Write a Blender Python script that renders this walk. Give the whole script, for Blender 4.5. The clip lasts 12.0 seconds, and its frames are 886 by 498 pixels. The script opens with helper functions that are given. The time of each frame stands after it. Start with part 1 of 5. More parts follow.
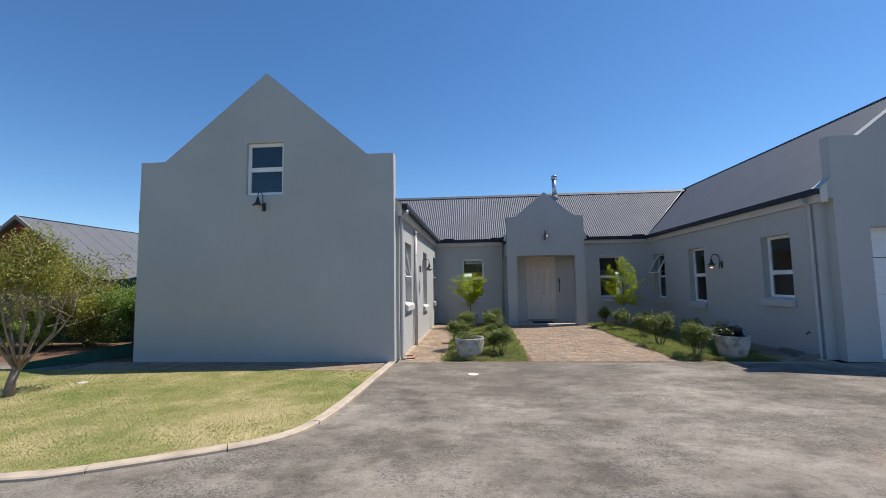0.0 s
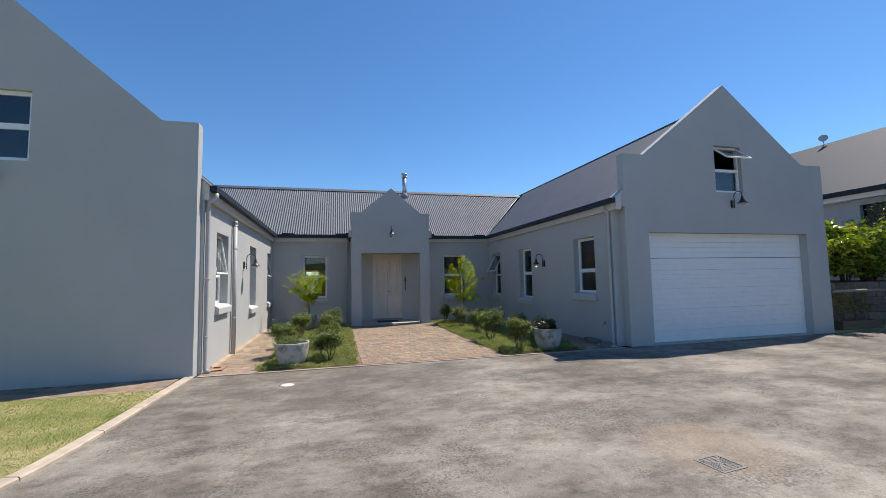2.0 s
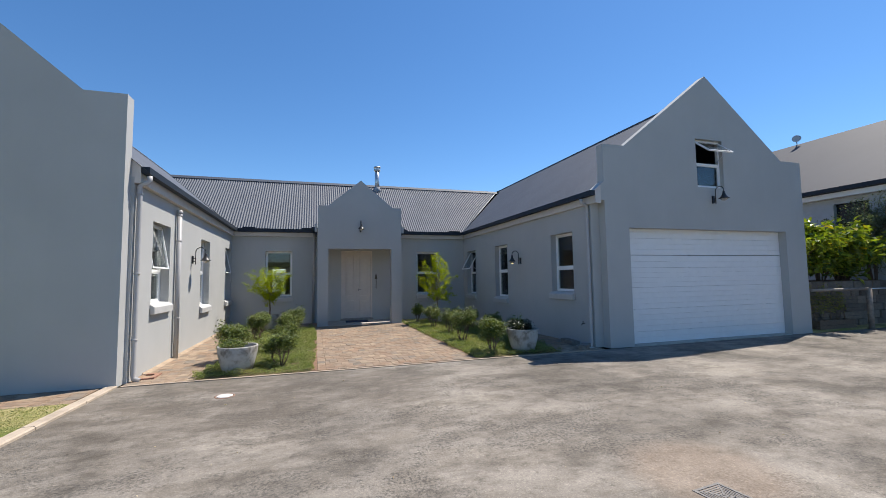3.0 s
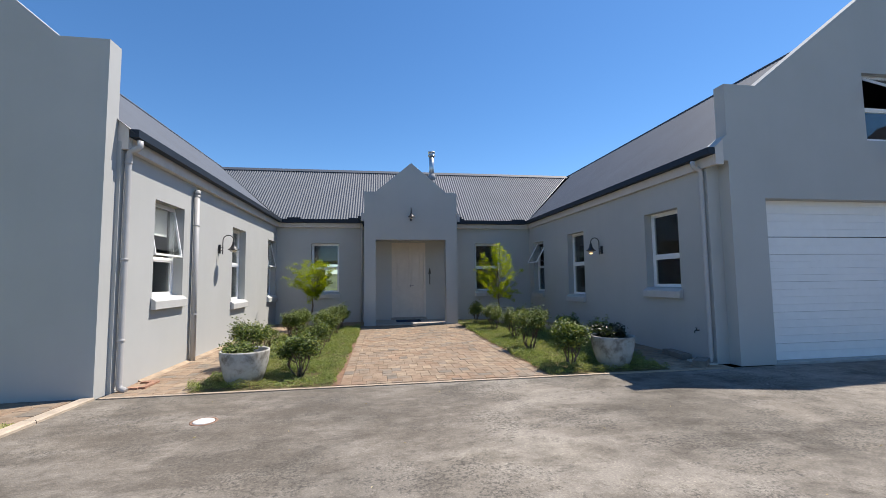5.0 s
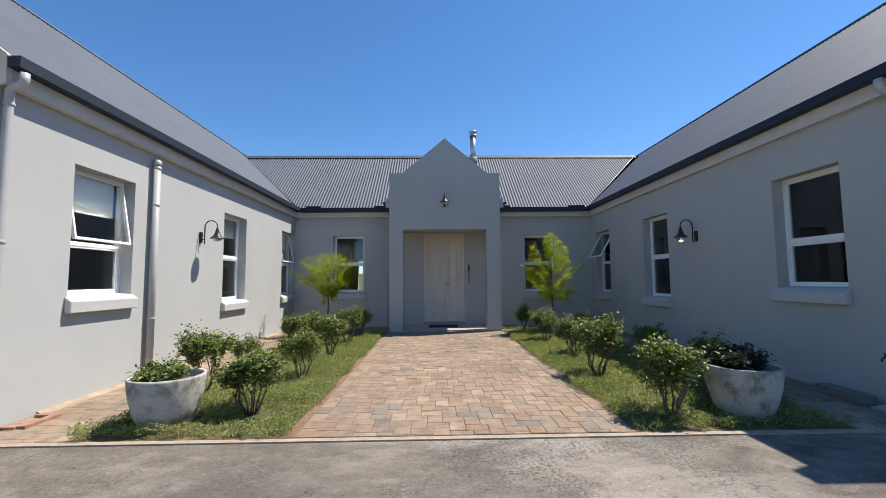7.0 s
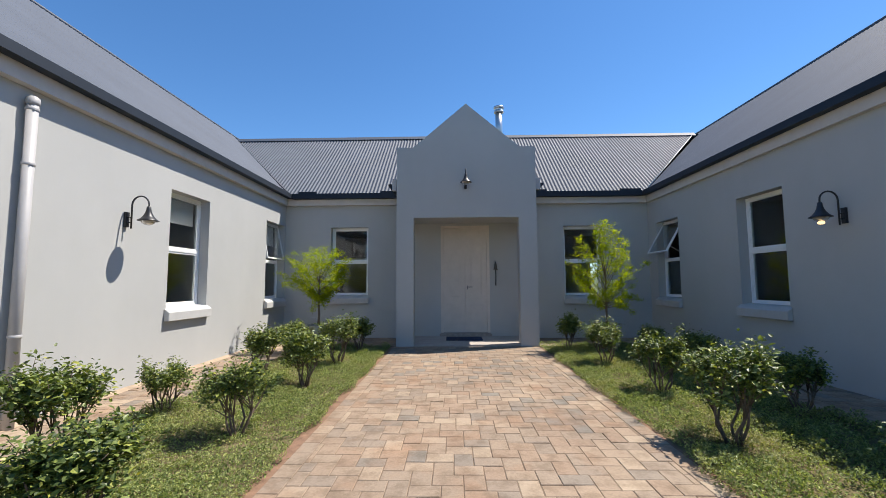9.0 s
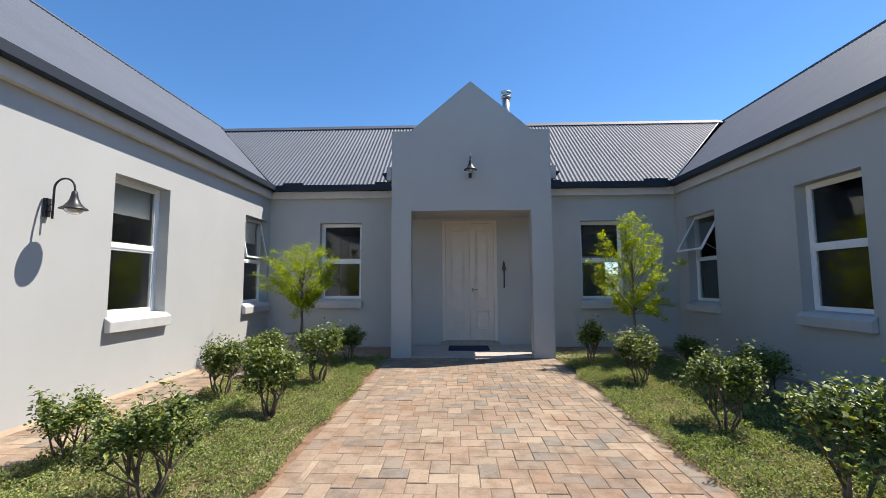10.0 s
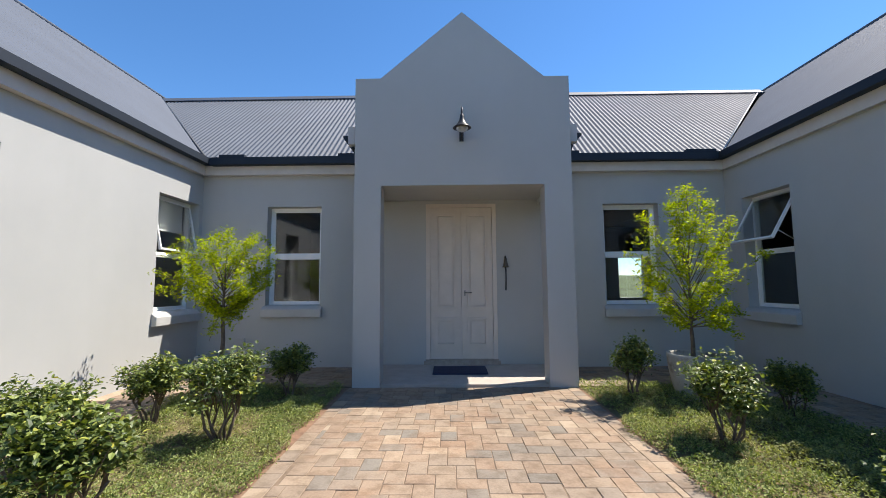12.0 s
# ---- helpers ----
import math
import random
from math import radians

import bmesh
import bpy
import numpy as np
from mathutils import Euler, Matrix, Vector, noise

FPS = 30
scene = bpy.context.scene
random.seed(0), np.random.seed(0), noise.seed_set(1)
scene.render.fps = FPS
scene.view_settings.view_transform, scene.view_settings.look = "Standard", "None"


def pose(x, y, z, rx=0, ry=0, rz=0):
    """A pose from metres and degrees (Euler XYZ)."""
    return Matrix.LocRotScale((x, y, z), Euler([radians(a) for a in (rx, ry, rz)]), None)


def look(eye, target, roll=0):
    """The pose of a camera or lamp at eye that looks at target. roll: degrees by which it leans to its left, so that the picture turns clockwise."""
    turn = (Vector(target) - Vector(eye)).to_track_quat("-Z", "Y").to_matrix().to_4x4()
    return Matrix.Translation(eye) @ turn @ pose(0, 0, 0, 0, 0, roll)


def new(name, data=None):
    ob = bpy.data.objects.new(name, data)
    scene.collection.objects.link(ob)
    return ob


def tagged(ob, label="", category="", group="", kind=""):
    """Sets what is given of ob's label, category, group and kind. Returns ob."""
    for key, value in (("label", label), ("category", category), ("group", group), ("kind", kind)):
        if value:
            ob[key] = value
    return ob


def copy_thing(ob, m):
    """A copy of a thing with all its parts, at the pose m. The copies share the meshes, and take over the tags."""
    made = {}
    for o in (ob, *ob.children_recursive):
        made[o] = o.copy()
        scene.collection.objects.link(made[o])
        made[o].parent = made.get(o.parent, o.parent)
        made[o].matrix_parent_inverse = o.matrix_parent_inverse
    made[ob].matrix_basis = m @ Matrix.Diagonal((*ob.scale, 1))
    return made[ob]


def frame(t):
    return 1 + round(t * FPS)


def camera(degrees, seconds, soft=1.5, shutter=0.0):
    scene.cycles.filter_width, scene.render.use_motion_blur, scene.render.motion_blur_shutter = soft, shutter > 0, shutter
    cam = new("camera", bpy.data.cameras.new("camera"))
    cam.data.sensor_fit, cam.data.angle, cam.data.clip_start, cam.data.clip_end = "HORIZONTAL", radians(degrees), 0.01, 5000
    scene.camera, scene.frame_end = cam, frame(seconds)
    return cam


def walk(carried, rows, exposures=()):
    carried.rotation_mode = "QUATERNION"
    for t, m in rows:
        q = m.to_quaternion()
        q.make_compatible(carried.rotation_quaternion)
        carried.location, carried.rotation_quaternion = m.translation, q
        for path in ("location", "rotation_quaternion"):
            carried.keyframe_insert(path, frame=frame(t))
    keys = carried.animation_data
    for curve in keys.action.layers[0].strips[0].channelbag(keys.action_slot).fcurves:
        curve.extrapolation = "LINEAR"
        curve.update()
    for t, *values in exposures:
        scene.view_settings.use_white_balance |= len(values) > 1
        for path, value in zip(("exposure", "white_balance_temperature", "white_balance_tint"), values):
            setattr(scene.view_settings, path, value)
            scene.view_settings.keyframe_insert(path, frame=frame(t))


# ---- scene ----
cam = camera(94.0, 12.0, 0.75)
PATH = [
    (0, (0.348, 0.471, 1.506), (0.187, 2.458, 1.67), -0.9),
    (0.5, (0.462, 0.541, 1.504), (0.445, 2.534, 1.666), -1.0),
    (1, (0.621, 0.66, 1.511), (0.778, 2.647, 1.67), -1.1),
    (1.5, (0.769, 0.803, 1.482), (1.117, 2.766, 1.636), -1.1),
    (2, (0.928, 1.022, 1.456), (1.427, 2.953, 1.606), -1.1),
    (2.5, (1.126, 1.276, 1.425), (1.711, 3.183, 1.571), -1.0),
    (2.7, (1.198, 1.403, 1.417), (1.802, 3.304, 1.562), -0.9),
    (4.3, (1.607, 2.653, 1.307), (2.043, 4.599, 1.452), -0.7),
    (4.5, (1.667, 2.821, 1.286), (2.065, 4.775, 1.43), -0.8),
    (5, (1.845, 3.257, 1.268), (2.145, 5.229, 1.415), -0.7),
    (5.5, (2.036, 3.709, 1.247), (2.251, 5.692, 1.396), -0.7),
    (6, (2.18, 4.188, 1.2), (2.325, 6.177, 1.351), -0.6),
    (6.5, (2.335, 4.671, 1.182), (2.426, 6.663, 1.335), -0.6),
    (7, (2.431, 5.184, 1.198), (2.478, 7.177, 1.35), -0.5),
    (7.2, (2.461, 5.395, 1.191), (2.488, 7.389, 1.348), -0.4),
    (9, (2.463, 7.197, 1.17), (2.413, 9.19, 1.336), -0.3),
    (9.5, (2.481, 7.688, 1.173), (2.416, 9.679, 1.342), -0.3),
    (10, (2.475, 8.158, 1.202), (2.407, 10.15, 1.37), -0.3),
    (10.5, (2.51, 8.646, 1.194), (2.449, 10.638, 1.368), -0.3),
    (11, (2.529, 9.124, 1.196), (2.474, 11.116, 1.369), -0.3),
    (11.5, (2.538, 9.558, 1.191), (2.496, 11.55, 1.366), -0.3),
    (12, (2.55, 9.973, 1.193), (2.516, 11.965, 1.37), -0.4),
]
walk(cam, [(t, look(eye, target, roll)) for t, eye, target, roll in PATH], [(0.0, 0.41), (2.5, 0.51), (5.5, 0.62), (7.0, 0.64), (9.5, 0.79), (12.0, 0.96)])

# ---- light ----
SUN_TO = Vector((2.2, 0.85, 4.1)).normalized()
world = bpy.data.worlds.new("sky")
scene.world = world
world.use_nodes = True
wn = world.node_tree
sky = wn.nodes.new("ShaderNodeTexSky")
sky.sky_type, sky.sun_disc = "NISHITA", False
sky.sun_elevation, sky.sun_rotation = math.asin(SUN_TO.z), math.atan2(SUN_TO.x, SUN_TO.y)
sky.altitude, sky.air_density, sky.dust_density, sky.ozone_density = 900, 1.0, 0.15, 4.5
deep = wn.nodes.new("ShaderNodeHueSaturation")
deep.inputs["Saturation"].default_value = 1.17
wn.links.new(sky.outputs[0], deep.inputs["Color"])
wn.links.new(deep.outputs[0], wn.nodes["Background"].inputs[0])
wn.nodes["Background"].inputs[1].default_value = 0.113
sun = new("sun", bpy.data.lights.new("sun", "SUN"))
sun.data.energy, sun.data.angle, sun.data.color = 4.85, radians(0.53), (1.0, 0.93, 0.84)
sun.matrix_world = look(SUN_TO * 60, (0, 0, 0))

# ---- materials ----


class Mat:
    """A node material with a small builder for its colour, roughness and relief."""

    def __init__(self, name, rough=0.6, metal=0.0, spec=0.5):
        self.m = bpy.data.materials.new(name)
        self.m.use_nodes = True
        self.t = self.m.node_tree
        self.b = self.t.nodes["Principled BSDF"]
        self.b.inputs["Roughness"].default_value = rough
        self.b.inputs["Metallic"].default_value = metal
        self.b.inputs["Specular IOR Level"].default_value = spec
        self.coord = None

    def node(self, kind, **sets):
        n = self.t.nodes.new(kind)
        for k, v in sets.items():
            n.inputs[k].default_value = v
        return n

    def link(self, a, b):
        self.t.links.new(a, b)

    def where(self):
        if self.coord is None:
            self.coord = self.node("ShaderNodeNewGeometry").outputs["Position"]
        return self.coord

    def noise(self, scale, detail=4.0, rough=0.6, stretch=None):
        n = self.node("ShaderNodeTexNoise", Scale=scale, Detail=detail, Roughness=rough)
        p = self.where()
        if stretch:
            mp = self.node("ShaderNodeMapping")
            mp.inputs["Scale"].default_value = stretch
            self.link(p, mp.inputs[0])
            p = mp.outputs[0]
        self.link(p, n.inputs["Vector"])
        return n.outputs[0]

    def ramp(self, value, *stops):
        r = self.node("ShaderNodeValToRGB")
        e = r.color_ramp.elements
        while len(e) < len(stops):
            e.new(0.5)
        for el, (pos, col) in zip(e, stops):
            el.position = pos
            el.color = (*col, 1) if len(col) == 3 else col
        self.link(value, r.inputs[0])
        return r.outputs[0]

    def mix(self, a, b, fac, mode="MIX"):
        n = self.t.nodes.new("ShaderNodeMix")
        n.data_type, n.blend_type = "RGBA", mode
        for sock, v in ((n.inputs[0], fac), (n.inputs[6], a), (n.inputs[7], b)):
            if hasattr(v, "links"):
                self.link(v, sock)
            elif isinstance(v, (int, float)):
                sock.default_value = v
            else:
                sock.default_value = (*v, 1)
        return n.outputs[2]

    def random(self):
        return self.node("ShaderNodeObjectInfo").outputs["Random"]

    def island(self):
        return self.node("ShaderNodeNewGeometry").outputs["Random Per Island"]

    def colour(self, c):
        if hasattr(c, "links"):
            self.link(c, self.b.inputs["Base Color"])
        else:
            self.b.inputs["Base Color"].default_value = (*c, 1)
        return self

    def rough(self, value, lo, hi):
        n = self.node("ShaderNodeMapRange")
        n.inputs["To Min"].default_value, n.inputs["To Max"].default_value = lo, hi
        self.link(value, n.inputs[0])
        self.link(n.outputs[0], self.b.inputs["Roughness"])
        return self

    def bump(self, value, strength, distance):
        n = self.node("ShaderNodeBump", Strength=strength, Distance=distance)
        self.link(value, n.inputs["Height"])
        self.link(n.outputs[0], self.b.inputs["Normal"])
        return self


def simple(name, col, rough=0.5, metal=0.0, vary=0.12, scale=6.0, grain=0.0, gscale=90.0):
    m = Mat(name, rough, metal)
    lo, hi = tuple(c * (1 - vary) for c in col), tuple(min(1, c * (1 + vary)) for c in col)
    m.colour(m.ramp(m.noise(scale, 6), (0.3, lo), (0.7, hi)))
    if grain:
        m.bump(m.noise(gscale, 3), grain, 0.004)
    return m.m


def plaster():
    m = Mat("painted_plaster", 0.75, spec=0.3)
    broad = m.ramp(m.noise(0.7, 5), (0.3, (0.404, 0.406, 0.394)), (0.7, (0.448, 0.450, 0.437)))
    streak = m.ramp(m.noise(3.0, 4, stretch=(1, 1, 0.12)), (0.35, (0.93, 0.93, 0.93)), (0.65, (1, 1, 1)))
    m.colour(m.mix(broad, streak, 0.3, "MULTIPLY"))
    fine = m.noise(60, 5)
    m.bump(m.mix(fine, m.noise(5, 3), 0.5), 0.18, 0.006)
    return m.m


def asphalt():
    m = Mat("asphalt", 0.88, spec=0.3)
    patch = m.ramp(m.noise(0.5, 8, 0.66), (0.36, (0.135, 0.119, 0.10)), (0.45, (0.20, 0.177, 0.151)), (0.57, (0.275, 0.245, 0.21)), (0.70, (0.325, 0.29, 0.243)))
    drag = m.ramp(m.noise(1.5, 8, 0.72, stretch=(0.85, 1.25, 1)), (0.38, (0.55, 0.54, 0.53)), (0.52, (0.98, 0.98, 0.98)))
    scuff = m.ramp(m.noise(9, 7, 0.75), (0.36, (0.66, 0.65, 0.63)), (0.45, (1.03, 1.03, 1.02)))
    v = m.node("ShaderNodeTexVoronoi", Scale=105.0)
    m.link(m.where(), v.inputs["Vector"])
    stone = m.ramp(v.outputs["Color"], (0.1, (0.82, 0.82, 0.82)), (0.75, (1.05, 1.05, 1.04)), (0.97, (1.35, 1.33, 1.3)))
    c = m.mix(patch, drag, 0.85, "MULTIPLY")
    c = m.mix(c, scuff, 0.8, "MULTIPLY")
    worn = m.ramp(m.noise(0.9, 12, 0.78), (0.49, (0, 0, 0)), (0.55, (1, 1, 1)))
    gravel = m.ramp(m.noise(38, 5, 0.7), (0.44, (1, 1, 1)), (0.52, (0.1, 0.1, 0.1)))
    c = m.mix(c, (0.06, 0.056, 0.05), m.mix(m.mix(worn, gravel, 1.0, "MULTIPLY"), (0.7, 0.7, 0.7), 1.0, "MULTIPLY"))
    smear = m.ramp(m.noise(1.9, 10, 0.74, stretch=(0.75, 1.3, 1)), (0.44, (0.66, 0.635, 0.60)), (0.53, (1.02, 1.02, 1.02)))
    c = m.mix(c, smear, 0.5, "MULTIPLY")
    silt = m.node("ShaderNodeTexGradient")
    silt.gradient_type = "SPHERICAL"
    mp = m.node("ShaderNodeMapping")
    mp.inputs["Location"].default_value, mp.inputs["Scale"].default_value = (-4.6, -4.6, 0), (1.15, 1.15, 1)
    m.link(m.where(), mp.inputs[0])
    m.link(mp.outputs[0], silt.inputs[0])
    spread = m.mix(silt.outputs["Color"], m.noise(4.5, 6, 0.7), 0.5, "MULTIPLY")
    c = m.mix(c, (0.30, 0.222, 0.16), m.ramp(spread, (0.2, (0, 0, 0)), (0.42, (0.42, 0.42, 0.42))))
    oil = m.node("ShaderNodeTexGradient")
    oil.gradient_type = "SPHERICAL"
    mo = m.node("ShaderNodeMapping")
    mo.inputs["Location"].default_value, mo.inputs["Scale"].default_value = (-0.18, -3.32, 0), (0.27, 0.45, 1)
    m.link(m.where(), mo.inputs[0])
    m.link(mo.outputs[0], oil.inputs[0])
    c = m.mix(c, (0.105, 0.088, 0.07), m.ramp(m.mix(m.ramp(oil.outputs["Color"], (0.0, (0, 0, 0)), (0.45, (1, 1, 1))), m.noise(1.7, 9, 0.74, stretch=(0.6, 1.3, 1)), 1.0, "MULTIPLY"), (0.40, (0, 0, 0)), (0.60, (0.75, 0.75, 0.75))))
    m.colour(m.mix(c, stone, 0.9, "MULTIPLY"))
    m.bump(v.outputs["Distance"], 0.35, 0.005)
    return m.m


def glass():
    m = Mat("window_glass", 0.0)
    m.b.inputs["Transmission Weight"].default_value = 1.0
    m.b.inputs["IOR"].default_value = 1.54
    m.colour((0.78, 0.83, 0.83))
    return m.m


PLASTER = plaster()
SILL = simple("painted_sill", (0.46, 0.455, 0.44), 0.7, vary=0.06, grain=0.1)
WHITE = simple("white_aluminium", (0.8, 0.8, 0.8), 0.35, vary=0.03)
FASCIA = simple("cream_fascia", (0.56, 0.52, 0.48), 0.6, vary=0.06)
GUTTER = simple("dark_gutter_metal", (0.006, 0.013, 0.024), 0.62, vary=0.1)
ROOF = simple("roof_sheet", (0.065, 0.078, 0.102), 0.66, vary=0.10, scale=1.2)
ZINC = simple("dull_zinc", (0.32, 0.33, 0.35), 0.6, 0.3, vary=0.1)
PIPE = simple("painted_pipe", (0.40, 0.39, 0.385), 0.5, vary=0.06)
DOORPAINT = simple("front_door_paint", (0.62, 0.55, 0.48), 0.5, vary=0.05)
BLACK = simple("black_iron", (0.018, 0.018, 0.02), 0.42, vary=0.2)
STEEL = simple("galvanised_steel", (0.6, 0.61, 0.62), 0.35, 0.9, vary=0.1)
ASPHALT = asphalt()
GLASS = glass()
# indoor shade is put into these near-black wall, ceiling and floor colours
DIMROOM = simple("dim_room_wall", (0.055, 0.058, 0.064), 0.8, vary=0.04)
DIMFLOOR = simple("inner_floor", (0.06, 0.055, 0.05), 0.5, vary=0.15)
# lighter copies for the left wing: sun through its windows, put into the colour
SUNLITROOM = simple("sunlit_room_wall", (0.30, 0.30, 0.27), 0.8, vary=0.05)
SUNLITFLOOR = simple("sunlit_room_floor", (0.24, 0.20, 0.15), 0.5, vary=0.2)
GARAGE = simple("white_garage_panel", (0.78, 0.78, 0.78), 0.45, vary=0.03)
CONCRETE = simple("concrete", (0.42, 0.40, 0.36), 0.85, vary=0.18, grain=0.3)

# ---- mesh helpers ----


def box(bm, x0, x1, y0, y1, z0, z1, m=None):
    vs = [bm.verts.new((x, y, z)) for x in (x0, x1) for y in (y0, y1) for z in (z0, z1)]
    for q in ((0, 1, 3, 2), (4, 6, 7, 5), (0, 4, 5, 1), (2, 3, 7, 6), (0, 2, 6, 4), (1, 5, 7, 3)):
        bm.faces.new([vs[i] for i in q])
    if m is not None:
        for v in vs:
            v.co = m @ v.co
    return vs


def prism(bm, outline, holes, place, t):
    """A slab of thickness t from a 2D outline with holes; place(u, v, w) gives the point, w from 0 (face) to t (back)."""
    from mathutils.geometry import tessellate_polygon
    loops = [outline] + list(holes)
    tris = tessellate_polygon([[Vector((u, v, 0)) for u, v in lp] for lp in loops])
    flat = [p for lp in loops for p in lp]
    front = [bm.verts.new(place(u, v, 0)) for u, v in flat]
    back = [bm.verts.new(place(u, v, t)) for u, v in flat]
    for a, b, c in tris:
        bm.faces.new((front[a], front[b], front[c]))
        bm.faces.new((back[c], back[b], back[a]))
    at = 0
    for lp in loops:
        n = len(lp)
        for i in range(n):
            a, b = at + i, at + (i + 1) % n
            bm.faces.new((front[a], front[b], back[b], back[a]))
        at += n
    bmesh.ops.recalc_face_normals(bm, faces=bm.faces[:])


def tube(bm, pts, r, segs=10, caps=True, taper=None):
    rings, n = [], len(pts)
    pts = [Vector(p) for p in pts]
    side = None
    for i, p in enumerate(pts):
        d = (pts[min(i + 1, n - 1)] - pts[max(i - 1, 0)]).normalized()
        if side is None:
            side = d.orthogonal().normalized()
        side = (side - d * side.dot(d)).normalized()
        up = d.cross(side)
        rr = r * (taper[i] if taper else 1)
        rings.append([bm.verts.new(p + (side * math.cos(a) + up * math.sin(a)) * rr) for a in (2 * math.pi * k / segs for k in range(segs))])
    for a, b in zip(rings, rings[1:]):
        for k in range(segs):
            bm.faces.new((a[k], a[(k + 1) % segs], b[(k + 1) % segs], b[k])).smooth = True
    if caps:
        bm.faces.new(rings[0][::-1])
        bm.faces.new(rings[-1])


def lathe(bm, profile, segs=24, centre=(0, 0, 0)):
    c, rings = Vector(centre), []
    for r, z in profile:
        rings.append([bm.verts.new(c + Vector((r * math.cos(2 * math.pi * k / segs), r * math.sin(2 * math.pi * k / segs), z))) for k in range(segs)])
    for a, b in zip(rings, rings[1:]):
        for k in range(segs):
            bm.faces.new((a[k], a[(k + 1) % segs], b[(k + 1) % segs], b[k])).smooth = True
    bm.faces.new(rings[0][::-1])
    bm.faces.new(rings[-1])


def rect(u0, u1, v0, v1):
    return [(u0, v0), (u1, v0), (u1, v1), (u0, v1)]


def mesh_of(name, bm, material):
    me = bpy.data.meshes.new(name)
    bm.to_mesh(me)
    bm.free()
    me.materials.append(material)
    return me


def part(name, bm, material, parent=None, label="", m=None):
    ob = new(name, mesh_of(name, bm, material))
    ob.parent = parent
    if m is not None:
        ob.matrix_basis = m
    if label:
        ob["label"] = label
    return ob


def thing(name, label, category, m=None, group="", kind=""):
    ob = new(name)
    ob.empty_display_size = 0.1
    if m is not None:
        ob.matrix_basis = m
    return tagged(ob, label, category, group, kind)


def B():
    return bmesh.new()


def soften(bm, w=0.004, segs=1):
    bmesh.ops.bevel(bm, geom=[e for e in bm.edges if len(e.link_faces) == 2 and e.calc_face_angle(0) > 0.5], offset=w, segments=segs, affect="EDGES", clamp_overlap=True)


# ---- the house: plan ----
XL, XR, YF, YB, YR = -1.21, 6.655, 8.47, 16.12, 21.1      # courtyard walls, gable fronts, back wall of the court, rear wall
WALL, EAVE = 0.24, 2.96
LX0, RX1 = -6.58, 12.60
GXR = 6.855                    # the garage gable stands back a little from the court
PX0, PX1, PY = 1.40, 4.02, 14.86
house = thing("house", "grey plastered single-storey house with two gabled wings round a courtyard", "house")


def wall(name, outline, holes, place, t=WALL, mat=None, label=""):
    bm = B()
    prism(bm, outline, holes, place, t)
    return part(name, bm, mat or PLASTER, house, label)


def on_x(x, sign):
    """A wall in the plane of that x; it is thick towards sign * x."""
    return lambda u, v, w: Vector((x + sign * w, u, v))


def on_y(y, sign=1):
    return lambda u, v, w: Vector((u, y + sign * w, v))


# windows: (wall, centre along it, bottom, top, width)
WINS_L = [(9.83, 1.07, 2.42, 0.86), (12.85, 0.87, 2.42, 0.86), (15.61, 0.87, 2.43, 0.86)]
WINS_R = [(9.74, 1.08, 2.40, 0.86), (12.92, 0.85, 2.39, 0.86), (15.36, 0.87, 2.39, 0.82)]
WINS_B = [(0.20, 0.91, 2.40, 0.82), (5.25, 0.89, 2.40, 0.82)]
GWL, GWR = (-3.90, 3.34, 4.42, 0.78), (9.71, 3.34, 4.43, 0.78)


def opening(c, z0, z1, w):
    return rect(c - w / 2, c + w / 2, z0, z1)


def gable(x0, x1, xs0, xs1, xa):
    return [(x0, 0), (x1, 0), (x1, 4.10), (xs1, 4.10), (xa, 5.90), (xs0, 4.10), (x0, 4.10)]


GT = 0.13
YL = 8.385                     # the left gable stands a little ahead
wall("gable_wall", gable(LX0, -1.252, -6.06, -1.78, -3.90), [opening(*GWL)], on_y(YL), YF + GT - YL, label="grey plastered gable wall with raised shoulders")
gar = [(GXR, 0), (7.43, 0), (7.43, 2.40), (11.95, 2.40), (11.95, 0), (RX1, 0), (RX1, 4.10), (11.95, 4.10), (9.70, 5.90), (7.38, 4.10), (GXR, 4.10)]
wall("gable_wall", gar, [opening(*GWR)], on_y(YF), GT + 0.06, label="grey plastered gable wall over a garage opening")
wall("wall", rect(YF + GT, YB, 0, EAVE), [opening(*w) for w in WINS_L], on_x(XL, -1))
wall("wall", rect(YF + GT, YR, 0, EAVE), [], on_x(LX0, 1))
wall("wall", rect(YF + GT + 0.06, YB, 0, EAVE), [opening(*w) for w in WINS_R], on_x(XR, 1))
wall("wall", rect(YF + GT + 0.06, YR, 0, EAVE), [], on_x(RX1, -1))
DX0, DX1, DZ = 2.19, 3.24, 2.42
court = [(XL - WALL, 0), (DX0, 0), (DX0, DZ), (DX1, DZ), (DX1, 0), (XR + WALL, 0), (XR + WALL, EAVE), (XL - WALL, EAVE)]
wall("wall", court, [opening(*w) for w in WINS_B], on_y(YB))
wall("wall", rect(LX0 + WALL, RX1 - WALL, 0, EAVE), [rect(-0.42, 0.12, 0.85, 1.95), rect(6.95, 7.65, 0.85, 1.9)], on_y(YR, -1))


